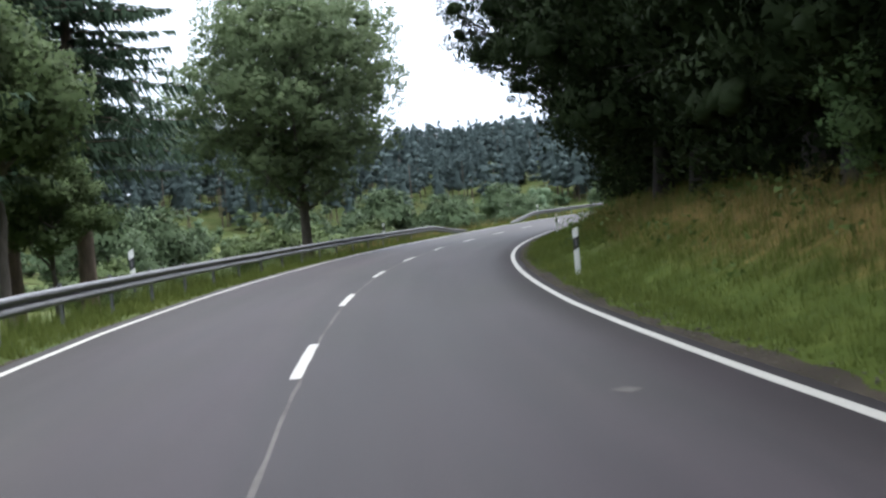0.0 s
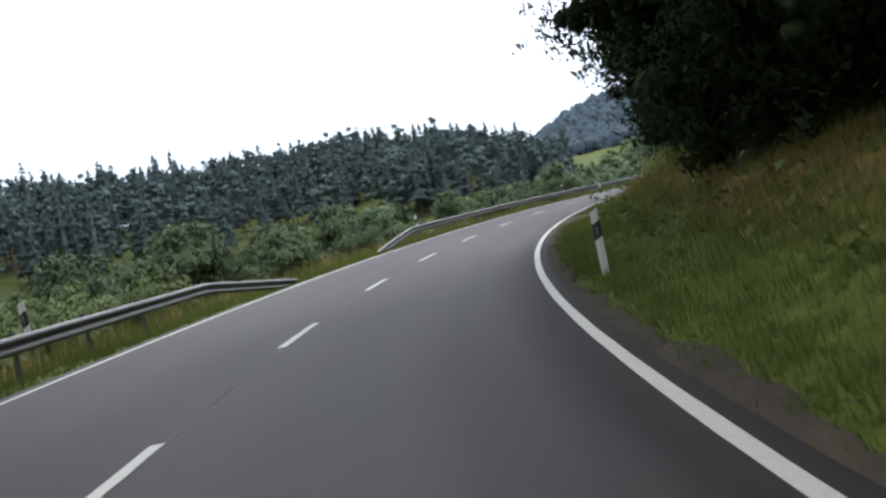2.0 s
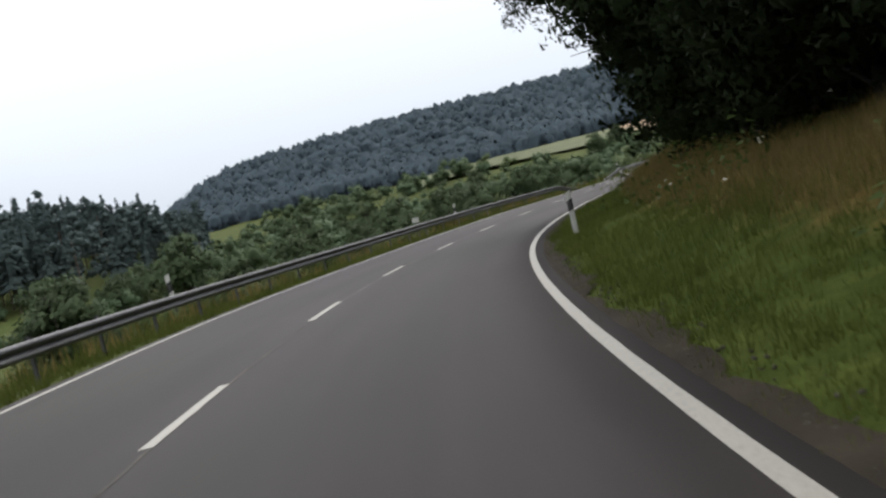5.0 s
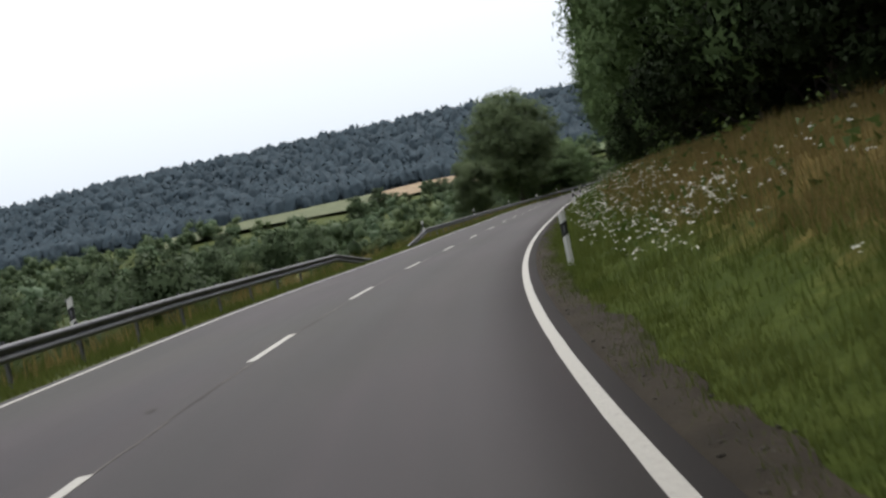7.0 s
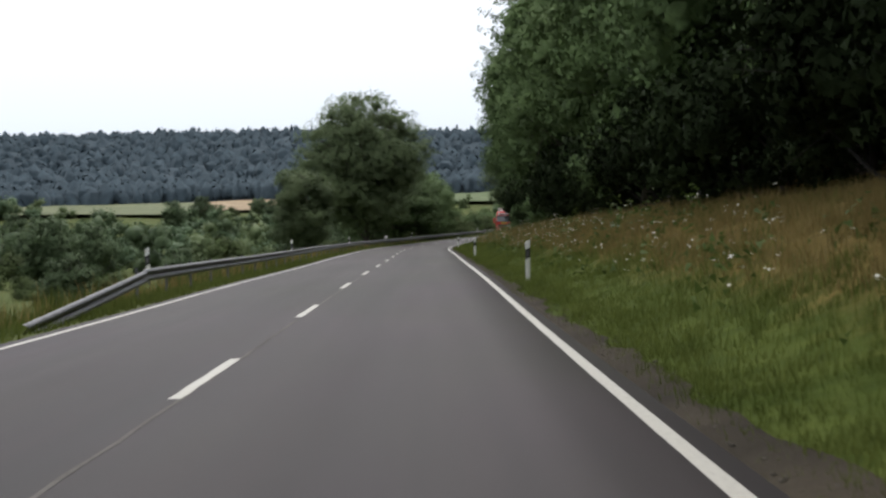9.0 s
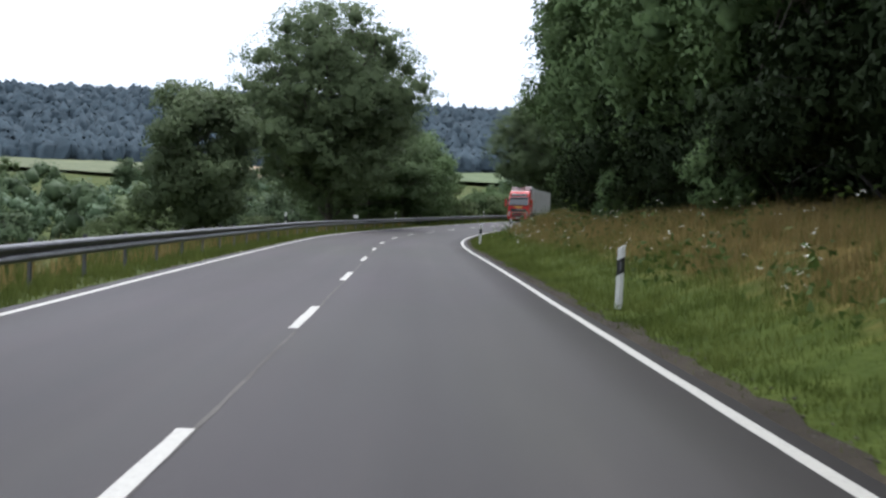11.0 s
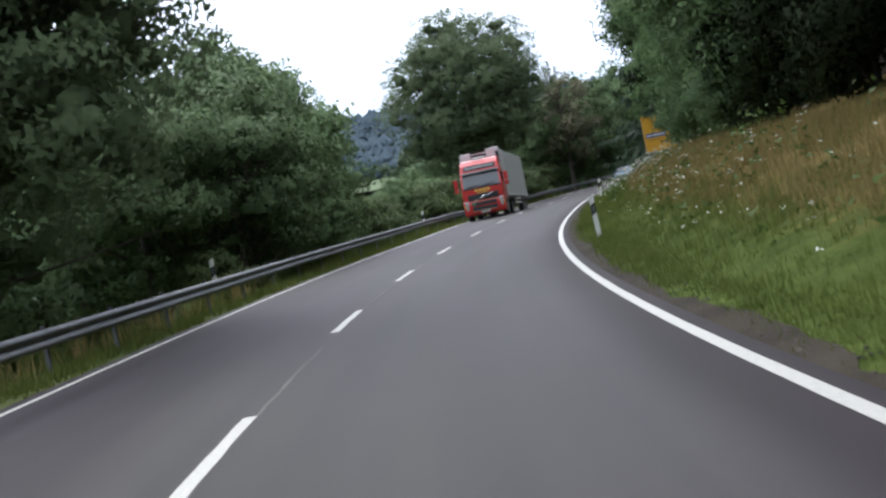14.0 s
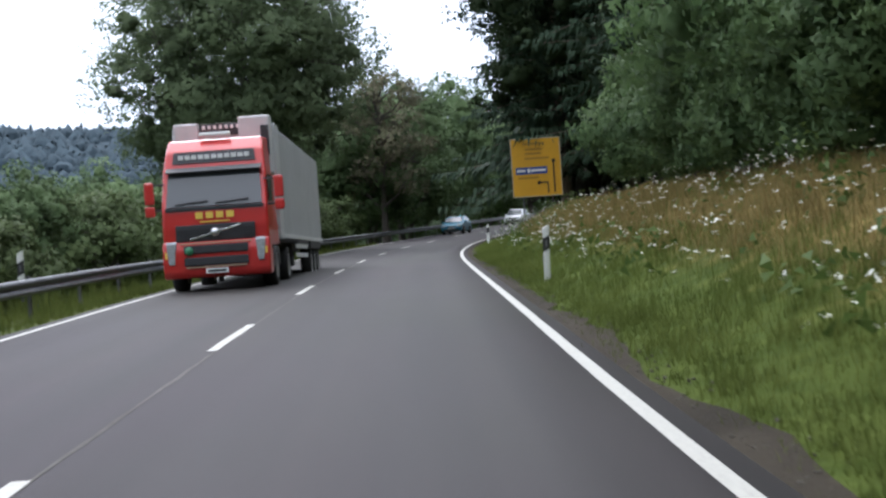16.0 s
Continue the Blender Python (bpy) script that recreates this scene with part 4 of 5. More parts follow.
    plant(willow if R.random() < 0.38 else alder, s, o, R.uniform(0, 6.28), R.uniform(0.6, 1.15) * (1 + 0.2 * (o < -60)) * (0.72 if s > 200 and o > -60 else 1), None, 0.5)
for i in range(130):
    s = R.uniform(60, 330) if i < 90 else R.uniform(330, 660)
    plant(scrub, s, -R.uniform(20, 150), R.uniform(0, 6.28), R.uniform(0.5, 1.15) * (0.75 if s > 200 else 1), None, 0.3)
for i in range(70):
    plant(alder if i % 3 else willow, R.uniform(380, 700), -R.uniform(35, 260), R.uniform(0, 6.28), R.uniform(0.7, 1.25), None, 0.5)
for s, o, k in ((640, -40, 1.2), (680, -60, 1.3), (660, -90, 1.4), (720, -40, 1.4), (760, -80, 1.5), (700, -130, 1.5), (800, -150, 1.6), (840, -60, 1.6)):
    plant(alder, s, o, R.uniform(0, 6.28), k)


# ---------------------------------------------------------------- far woods
def height_at(x, y):
    """Height of the far ground; found through the road's line."""
    x, y = np.asarray(x), np.asarray(y)
    j = np.concatenate([((X_[None, ::5] - x[i:i + 4000, None]) ** 2 + (Y_[None, ::5] - y[i:i + 4000, None]) ** 2).argmin(1) * 5 for i in range(0, len(x), 4000)])
    base = Z_[j] - 5.2
    return base + far_land(np.asarray(x), np.asarray(y))


def spruce_stand():
    """A dense mixed stand, mostly tall spruces and pines, on the far side of the valley."""
    rng = np.random.default_rng(61)
    n = 2100
    az, r = rng.uniform(-44, 16, n), 300 + 265 * rng.random(n) ** 0.85
    x, y = 50 + r * np.sin(np.radians(az)), 200 + r * np.cos(np.radians(az))
    z = height_at(x, y)
    h = rng.uniform(15, 21, n) + 3.0 * wobble(x * 0.06, y * 0.05, 1.0) + np.interp(az, [-17, -10, -5], [11, 5, 0]) + rng.normal(0, 1.6, n)
    foot = np.stack([x, y, z], 1)
    pick = rng.random(n)
    sets = []
    # spruces: drooping sprays round a tapering mast
    i = np.flatnonzero(pick < 0.56)
    k = 120
    u = rng.random((len(i), k)) ** 1.25
    low = rng.uniform(0.1, 0.4, len(i))[:, None]
    rr = rng.uniform(2.2, 3.6, len(i))[:, None] * ((1 - u) ** 0.6 + 0.14) * rng.uniform(0.55, 1.1, u.shape)
    a = rng.uniform(0, 2 * math.pi, u.shape)
    d = np.stack([np.cos(a), np.sin(a), 0 * a], -1)
    side = np.stack([-np.sin(a), np.cos(a), 0 * a], -1)
    zz = h[i][:, None] * (low + (1 - low) * u)
    tip = foot[i][:, None] + d * rr[..., None] + np.array([0, 0, 1.0]) * (zz - 0.35 * rr)[..., None]
    root = foot[i][:, None] + d * (rr * 0.2)[..., None] + np.array([0, 0, 1.0]) * (zz + 0.55 + 0.1 * rr)[..., None]
    w = (0.35 + 0.28 * rr)[..., None] * side
    v = np.stack([root, tip - w, tip + w], 2).reshape(-1, 3)
    sets.append((v, np.arange(len(v)).reshape(-1, 3), np.repeat((d + [0, 0, 0.25]).reshape(-1, 3), 3, 0)))
    cone = np.linspace(0, 2 * math.pi, 6, endpoint=False)
    ring = np.stack([np.cos(cone), np.sin(cone), 0 * cone], 1)
    base = foot[i][:, None] + ring[None] * (1.5 * np.ones(len(i)))[:, None, None] + np.array([0, 0, 1.0]) * (h[i] * low[:, 0])[:, None, None]
    v = np.concatenate([base, (foot[i] + np.stack([0 * h[i], 0 * h[i], h[i] * 0.97], 1))[:, None]], 1).reshape(-1, 3)
    f = (np.array([(j, (j + 1) % 6, 6) for j in range(6)])[None] + (7 * np.arange(len(i)))[:, None, None]).reshape(-1, 3)
    sets.append((v, f, np.tile(np.r_[ring, [[0, 0, 1]]], (len(i), 1))))
    # pines: a few flat tufts high on a bare trunk; leafy trees: a tall uneven crown
    for chosen, tufts, per, lo, hi, wide, rad in ((np.flatnonzero((pick >= 0.56) & (pick < 0.74)), 6, 26, 0.55, 1.0, 1.6, (0.8, 1.7)),
                                                  (np.flatnonzero(pick >= 0.74), 9, 20, 0.25, 0.92, 2.0, (1.2, 2.2))):
        m = len(chosen)
        t = rng.random((m, tufts))
        q = foot[chosen][:, None] + rng.normal(size=(m, tufts, 3)) * np.array([wide, wide, 0]) * (1.15 - 0.7 * t[..., None])
        q[..., 2] += h[chosen][:, None] * (lo + (hi - lo) * t)
        size = rng.uniform(*rad, (m, tufts))
        d = rng.normal(size=(m, tufts, per, 3))
        d /= np.linalg.norm(d, axis=-1)[..., None]
        p = q[:, :, None] + d * (size[..., None] * rng.uniform(0.6, 1.15, d.shape[:3]))[..., None] * np.array([1, 1, 0.7])
        sets.append(leaf_cloud(rng, p.reshape(-1, 3), 0.85, d.reshape(-1, 3), 1.2, 0.4, 0.4))
        sets.append(clumps(rng, q.reshape(-1, 3), size.ravel() * 0.7, 1, 0.7, 0.25))
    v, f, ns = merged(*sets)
    tagged(new("far_spruces", mesh_of("far_spruces", v, f, M_HAZED_SPRUCE, None, False, ns)), "dense dark stand of spruces and pines across the valley, haze in its colour", "forest", kind="stuff")
    trunks = [tube(np.array([foot[j] - [0, 0, 1], foot[j] + [0, 0, h[j] * 0.85]]), np.array([0.24, 0.1]), 4) for j in range(n) if pick[j] < 0.8 and r[j] < 470]
    v, f = join_tubes(trunks)
    tagged(new("far_spruce_trunks", mesh_of("far_spruce_trunks", v, f, M_PINE_BARK)), "bare grey trunks of the spruce stand", "forest", kind="stuff")
    # lower broadleaf wood in front of it and along the foot of the hill
    m = 330
    az, r = rng.uniform(-44, 22, m), 205 + 110 * rng.random(m)
    x, y = 50 + r * np.sin(np.radians(az)), 200 + r * np.cos(np.radians(az))
    keep = wobble(x * 0.03, y * 0.03, 4) + r / 200 > 1.1
    az2, r2 = rng.uniform(16, 62, 520), 300 + 250 * rng.random(520)
    x, y = np.r_[x[keep], 50 + r2 * np.sin(np.radians(az2))], np.r_[y[keep], 200 + r2 * np.cos(np.radians(az2))]
    az3 = np.concatenate([rng.uniform(16, 30, 110), rng.uniform(39.5, 52, 80), rng.uniform(31, 39, 8)])
    r3 = np.concatenate([rng.uniform(540, 640, 190), rng.uniform(500, 540, 8)])
    x, y = np.r_[x, 50 + r3 * np.sin(np.radians(az3))], np.r_[y, 200 + r3 * np.cos(np.radians(az3))]
    off_road = np.array([np.hypot(X_ - a, Y_ - c).min() > 42 for a, c in zip(x, y)])
    open_ground = wobble(x * 0.022, y * 0.022, 7) + 0.5 * wobble(x * 0.06, y * 0.06, 2) > -0.25
    x, y = x[off_road & open_ground], y[off_road & open_ground]
    tone = rng.random(len(x)) + 0.35 * wobble(x * 0.03, y * 0.03, 9)
    for name, label, mat, who, small, large in (("alder_wood", "dark green alders in the valley", M_VALLEY, tone > 0.6, 2.6, 6.4),
                                                ("valley_wood", "grey-green broadleaf wood in the valley", M_VALLEY_FAR, (tone > 0.2) & (tone <= 0.6), 2.2, 5.4),
                                                ("willow_wood", "pale green willows in the valley", M_WILLOW_FAR, tone <= 0.2, 1.8, 4.4)):
        cen = np.stack([x[who], y[who], height_at(x[who], y[who])], 1)
        n, size = len(cen), small + (large - small) * rng.random(who.sum()) ** 1.4
        # each tree: several bulges, each with its own leaves
        lobes, k = 8, 42
        q = cen[:, None] + rng.normal(size=(n, lobes, 3)) * np.array([0.52, 0.52, 0.46]) * size[:, None, None]
        q[..., 2] += (size * 0.95)[:, None]
        rad = size[:, None] * rng.uniform(0.26, 0.56, (n, lobes))
        d = rng.normal(size=(n, lobes, k, 3))
        d /= np.linalg.norm(d, axis=-1)[..., None]
        p = q[:, :, None] + d * (rad[..., None] * rng.uniform(0.75, 1.18, d.shape[:3]))[..., None]
        v, f, nn = merged(leaf_cloud(rng, p.reshape(-1, 3), 0.66, d.reshape(-1, 3), 1.3, 0.4, 0.5),
                          tuple(a + c for a, c in zip(clumps(rng, q.reshape(-1, 3), rad.ravel() * 0.7, 1, 0.9, 0.28), (0, 0, np.array([0, 0, 0.4])))))
        tagged(new(name, mesh_of(name, v, f, mat, None, False, nn)), label, "forest", kind="stuff")


def hill_wood():
    """The closed canopy of the wood on the far hill: rounded crowns side by side."""
    rng = np.random.default_rng(62)
    az, r = np.meshgrid(np.arange(0, 82, 0.3), np.arange(672, 1225, 6.0), indexing="ij")
    u, v, cell = az * 16.5, r, 8.0
    jit = rng.random((200, 80, 4))
    top = np.full(az.shape, -1.0)
    ci, cj = (u / cell).astype(int), ((v - 672) / cell).astype(int)
    for di in (-1, 0, 1):
        for dj in (-1, 0, 1):
            q = jit[(ci + di) % 200, (cj + dj) % 80]
            d2 = ((ci + di + q[..., 0]) * cell - u) ** 2 + ((cj + dj + q[..., 1]) * cell + 672 - v) ** 2
            rad = 4.6 + 2.8 * q[..., 2]
            top = np.maximum(top, np.sqrt(np.clip(1 - d2 / rad ** 2, 0, 1)) * rad * 0.6 + 3.5 * q[..., 3] * (d2 < rad ** 2))
    edge = 734 + 14 * np.sin(az * 0.4) + 9 * np.sin(az * 1.1 + 1) + 5 * np.sin(az * 3.3)
    x, y = 50 + r * np.sin(np.radians(az)), 200 + r * np.cos(np.radians(az))
    z = height_at(x.ravel(), y.ravel()).reshape(az.shape)
    z = z - 20 + ramp(-5, 6, r - edge) * (19 + np.maximum(top, 0) + 0.4 * rng.normal(size=az.shape))
    f = grid_faces(*az.shape)
    f = f[(r - edge).ravel()[f].min(1) > -9][:, ::-1].copy()
    me = mesh_of("hill_forest", np.stack([x, y, z], -1).reshape(-1, 3), f, M_HAZED_WOOD, None, True)
    tagged(new("hill_forest", me), "broadleaf forest covering the far hill, blue haze in its colour", "forest", kind="stuff")
    # single crowns standing up all over it, more of them on the skyline and along the lower edge
    n = 7800
    az = rng.uniform(2, 76, n)
    low_edge = 734 + 14 * np.sin(az * 0.4) + 9 * np.sin(az * 1.1 + 1) + 5 * np.sin(az * 3.3)
    r = low_edge + (1200 - low_edge) * rng.random(n)
    r[:900], r[900:1700] = rng.uniform(1090, 1200, 900), (low_edge + rng.uniform(-4, 40, n))[900:1700]
    x, y = 50 + r * np.sin(np.radians(az)), 200 + r * np.cos(np.radians(az))
    size = rng.uniform(3.0, 5.2, n)
    cen = np.stack([x, y, height_at(x, y) + 2.6 + rng.uniform(0, 3.2, n)], 1)
    k = 7
    d = rng.normal(size=(n, k, 3))
    d[..., 2] = np.abs(d[..., 2])
    d /= np.linalg.norm(d, axis=2)[..., None]
    p = cen[:, None] + d * (size[:, None] * rng.uniform(0.75, 1.2, (n, k)))[..., None] * np.array([1, 1, 1.35])
    # normals turned upward to flatten the shading as haze does
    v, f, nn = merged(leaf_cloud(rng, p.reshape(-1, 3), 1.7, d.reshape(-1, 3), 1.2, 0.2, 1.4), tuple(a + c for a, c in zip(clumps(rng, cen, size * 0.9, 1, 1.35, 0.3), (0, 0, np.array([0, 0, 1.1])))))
    tagged(new("hill_crowns", mesh_of("hill_crowns", v, f, M_HAZED_WOOD, None, False, nn)), "crowns of single trees on the far hill, blue haze in their colour", "forest", kind="stuff")
    # spiky firs on the skyline
    m = 100
    az, r = np.concatenate([rng.normal(42, 5, 75), rng.uniform(30, 60, 25)]), rng.uniform(1120, 1190, m)
    x, y = 50 + r * np.sin(np.radians(az)), 200 + r * np.cos(np.radians(az))
    z = height_at(x, y)
    vs, fs = [], []
    for i in range(m):
        h, w = rng.uniform(10, 15), rng.uniform(2.4, 4.0)
        for k in range(3):
            n0 = len(vs)
            for j in range(6):
                a = j * math.pi / 3 + k
                vs.append((x[i] + w * (1 - k * 0.28) * math.cos(a), y[i] + w * (1 - k * 0.28) * math.sin(a), z[i] + h * (0.3 + 0.22 * k)))
            vs.append((x[i], y[i], z[i] + h * (0.62 + 0.19 * k)))
            fs += [(n0 + j, n0 + (j + 1) % 6, n0 + 6) for j in range(6)]
    tagged(new("ridge_firs", mesh_of("ridge_firs", vs, np.array(fs), M_HAZED_WOOD)), "row of firs on the hill's skyline", "forest", kind="stuff")


spruce_stand()
hill_wood()


# ---------------------------------------------------------------- fields on the hillside
def field(name, label, az0, az1, r0, r1, dark, light):
    u, v = np.meshgrid(np.linspace(0, 1, 24), np.linspace(0, 1, 16), indexing="ij")
    az, r = np.radians(az0 + (az1 - az0) * u), r0 + (r1 - r0) * v + 12 * np.sin(u * 5)
    x, y = 50 + r * np.sin(az), 200 + r * np.cos(az)
    z = height_at(x.ravel(), y.ravel()) + 1.6
    m = soil(name, dark, light, 0.3)
    tagged(new(name, mesh_of(name, np.c_[x.ravel(), y.ravel(), z], grid_faces(24, 16), m, None, True)), label, "field", kind="structure")


field("stubble_field", "pale brown stubble field on the hillside", 35.0, 39.6, 600, 722, (0.19, 0.145, 0.09), (0.3, 0.235, 0.155))
field("pasture", "light green pasture on the hillside", 26, 34.8, 610, 735, (0.085, 0.1, 0.055), (0.135, 0.15, 0.085))
field("pasture_far", "light green pasture strip beside the wood", 39.8, 50, 610, 728, (0.065, 0.092, 0.042), (0.11, 0.138, 0.07))


# ---------------------------------------------------------------- vehicles
def paint(name, colour, rough=0.28):
    m, n, l, b = material(name, rough)
    v = where(n)
    t = noise_node(n, l, 2.5, 5, v)
    c = ramp_node(n, l, t.outputs[0], [(0.3, tuple(x * 0.85 for x in colour)), (0.75, colour)])
    l.new(c.outputs[0], b.inputs["Base Color"])
    b.inputs["Coat Weight"].default_value = 0.4
    b.inputs["Coat Roughness"].default_value = 0.12
    return m


M_RED = paint("red_lacquer", (0.55, 0.035, 0.03))
M_TEAL = paint("teal_lacquer", (0.015, 0.2, 0.32), 0.4)
M_SILVER = paint("silver_lacquer", (0.62, 0.64, 0.66))
M_BOX = plain("trailer_panel", (0.36, 0.375, 0.375), 0.5, 0, 0.1, 1.2)
M_BOXW = plain("trailer_white", (0.5, 0.51, 0.505), 0.45, 0, 0.08, 2)
M_DARK = plain("dark_plastic", (0.03, 0.03, 0.033), 0.6, 0, 0.2, 6)
M_RUBBER = plain("tyre_rubber", (0.02, 0.02, 0.021), 0.85, 0, 0.2, 8)
M_RIM = plain("wheel_steel", (0.4, 0.41, 0.42), 0.4, 0.7, 0.15, 8)
M_CHROME = plain("chrome_trim", (0.6, 0.6, 0.6), 0.25, 0.9, 0.05)
M_LAMP = plain("headlamp_lens", (0.42, 0.44, 0.46), 0.08, 0.3, 0.25, 14)
M_YELLOW = plain("yellow_lettering", (0.75, 0.52, 0.08), 0.5, 0, 0.08)
M_CHASSIS = plain("chassis_steel", (0.05, 0.05, 0.052), 0.7, 0.2, 0.2, 4)
M_GREEN = plain("green_badge", (0.04, 0.2, 0.1), 0.5)


def glass(name, tone):
    m, n, l, b = material(name, 0.06)
    b.inputs["Base Color"].default_value = (*tone, 1)
    b.inputs["Specular IOR Level"].default_value = 0.9
    t = noise_node(n, l, 3.0, 3, where(n))
    r = ramp_node(n, l, t.outputs[0], [(0.3, (0.05, 0.05, 0.05)), (0.7, (0.12, 0.12, 0.12))])
    l.new(r.outputs[0], b.inputs["Roughness"])
    return m


M_GLASS = glass("vehicle_glass", (0.025, 0.03, 0.034))
M_SCREEN = glass("windscreen_glass", (0.055, 0.062, 0.068))
M_TAN = plain("tan_trim", (0.4, 0.3, 0.2), 0.5, 0, 0.1)


def prism(name, profile, x0, x1, mat, bevel=0.05, taper=None, seg=3):
    """A solid with the side profile (y, z), from x0 to x1, its edges rounded; taper(y, z) narrows it."""
    bm = bmesh.new()
    a = [bm.verts.new((x0, y, z)) for y, z in profile]
    b = [bm.verts.new((x1, y, z)) for y, z in profile]
    k = len(profile)
    bm.faces.new(a)
    bm.faces.new(b[::-1])
    for i in range(k):
        bm.faces.new((a[i], b[i], b[(i + 1) % k], a[(i + 1) % k]))
    if taper:
        mid = (x0 + x1) / 2
        for v in bm.verts:
            v.co.x = mid + (v.co.x - mid) * taper(v.co.y, v.co.z)
    bmesh.ops.recalc_face_normals(bm, faces=bm.faces)
    if bevel:
        bmesh.ops.bevel(bm, geom=list(bm.edges), offset=bevel, segments=seg, affect="EDGES", profile=0.5, clamp_overlap=True)
    return from_bm(name, bm, mat, False)


def boxes(name, mat, *items):
    bm = bmesh.new()
    for size, at, bev in items:
        box_bm(bm, size, at, bev, 2)
    return from_bm(name, bm, mat)


def panel(name, corners, mat, thick=0.02):
    """A flat, slightly thick plate through four corners, thickened forwards (towards -y)."""
    c = [Vector(p) for p in corners]
    n = (c[1] - c[0]).cross(c[3] - c[0]).normalized() * thick
    if n.y > 0:
        n = -n
    v = [tuple(p) for p in c] + [tuple(p + n) for p in c]
    return mesh_of(name, v, [(3, 2, 1, 0), (4, 5, 6, 7), (0, 1, 5, 4), (1, 2, 6, 5), (2, 3, 7, 6), (3, 0, 4, 7)], mat)


def ring_lathe(name, prof, mat, sides=28):
    """A body of revolution round the x axis from (x, radius) pairs."""
    a = np.linspace(0, 2 * math.pi, sides, endpoint=False)
    v = np.array([[(x, r * math.cos(t), r * math.sin(t)) for t in a] for x, r in prof]).reshape(-1, 3)
    k = len(prof)
    i, j = np.meshgrid(np.arange(k - 1), np.arange(sides), indexing="ij")
    p, q = (i * sides + j).ravel(), (i * sides + (j + 1) % sides).ravel()
    return mesh_of(name, v, np.stack([p, p + sides, q + sides, q], 1), mat, None, True)


def wheel_meshes(r, w):
    tyre = ring_lathe("tyre", [(-w / 2, r * 0.6), (-w / 2, r * 0.93), (-w * 0.36, r), (w * 0.36, r), (w / 2, r * 0.93), (w / 2, r * 0.6)], M_RUBBER)
    rim = ring_lathe("rim", [(-w * 0.5, r * 0.62), (-w * 0.46, r * 0.52), (-w * 0.2, r * 0.42), (-w * 0.2, r * 0.2), (-w * 0.35, r * 0.16), (-w * 0.35, 0.001), (w * 0.35, 0.001), (w * 0.35, r * 0.16),
                             (w * 0.2, r * 0.2), (w * 0.2, r * 0.42), (w * 0.46, r * 0.52), (w * 0.5, r * 0.62)], M_RIM)
    return tyre, rim


def add_wheels(parent, tyre, rim, places, r):
    for x, y in places:
        w = part("tyre", tyre, parent, "black rubber tyre", Matrix.Translation((x, y, r)))
        part("rim", rim, w, "grey steel rim")


def truck(s, o):
    """A red tractor unit with a long refrigerated trailer, front at s, facing back along the road."""
    p = spot(s, o)
    t = thing("lorry", "red tractor unit with grey refrigerated trailer in the opposite lane", "lorry", at=pose(*p, 0, 0, heading(s + 7)))
    cab = prism("cab", [(0.10, 0.95), (0.04, 1.5), (0.06, 1.92), (0.42, 2.86), (0.62, 3.32), (0.95, 3.62), (2.15, 3.66), (2.25, 3.5), (2.25, 1.0), (1.95, 1.0)], -1.24, 1.24, M_RED, 0.07,
                lambda y, z: 1 - 0.10 * max(0, (z - 2.6) / 1.1))
    body = part("cab", cab, t)
    part("bumper", prism("bumper", [(0.02, 0.32), (-0.06, 0.45), (-0.08, 0.95), (-0.02, 1.18), (0.3, 1.2), (0.55, 0.9), (0.55, 0.32)], -1.25, 1.25, M_RED, 0.06), t, "red front bumper")
    part("windscreen", panel("windscreen", [(-1.12, 0.075, 1.98), (1.12, 0.075, 1.98), (1.07, 0.41, 2.86), (-1.07, 0.41, 2.86)], M_SCREEN, 0.03), body, "grey reflecting windscreen")
    part("cowl", boxes("cowl", M_DARK, ((2.3, 0.05, 0.09), (0, 0.055, 1.93), 0.02)), body, "black strip below the windscreen")
    part("sun_visor", prism("sun_visor", [(0.20, 2.79), (0.19, 2.82), (0.38, 2.93), (0.42, 2.89)], -1.12, 1.12, M_DARK, 0.01), body, "dark sun visor over the windscreen")
    part("roof_panel", panel("roof_panel", [(-0.98, 0.49, 3.02), (0.98, 0.49, 3.02), (0.95, 0.60, 3.30), (-0.95, 0.60, 3.30)], M_DARK, 0.025), body, "dark name panel above the windscreen")
    for i, x in enumerate(np.linspace(-0.78, 0.78, 11)):
        part("lettering_bar", boxes("lettering_bar", M_WHITE, ((0.12, 0.02, 0.1), (x, 0.49 + 0.02 * (i % 2), 3.17), 0.004)), body, "pale lettering bar")
    for x in (-0.36, -0.12, 0.12, 0.36):
        part("lettering_bar", boxes("lettering_bar", M_YELLOW, ((0.17, 0.03, 0.15), (x, 0.03, 1.77), 0.006)), body, "yellow lettering bar")
    part("lettering_bar", boxes("lettering_bar", M_YELLOW, ((0.7, 0.03, 0.035), (0.0, 0.02, 1.62), 0.004)), body, "yellow lettering bar")
    up = part("upper_grille", boxes("upper_grille", M_DARK, ((1.86, 0.06, 0.4), (0, 0.02, 1.36), 0.03)), body, "black upper grille")
    part("grille_slats", boxes("grille_slats", M_CHASSIS, *[((1.76, 0.03, 0.025), (0, -0.02, z), 0.004) for z in (1.24, 1.31, 1.38, 1.45)]), up)
    bm = bmesh.new()
    box_bm(bm, (1.25, 0.02, 0.05), (0, 0, 0), 0.006, 1)
    part("grille_bar", from_bm("grille_bar", bm, M_CHROME), up, "diagonal chrome bar", pose(0, -0.03, 1.36, 0, -14, 0))
    part("grille_badge", ring_lathe("grille_badge", [(-0.02, 0.001), (-0.02, 0.1), (0.02, 0.1), (0.02, 0.001)], M_CHROME, 18), up, "round chrome badge", pose(0, -0.045, 1.36, 0, 0, 90))
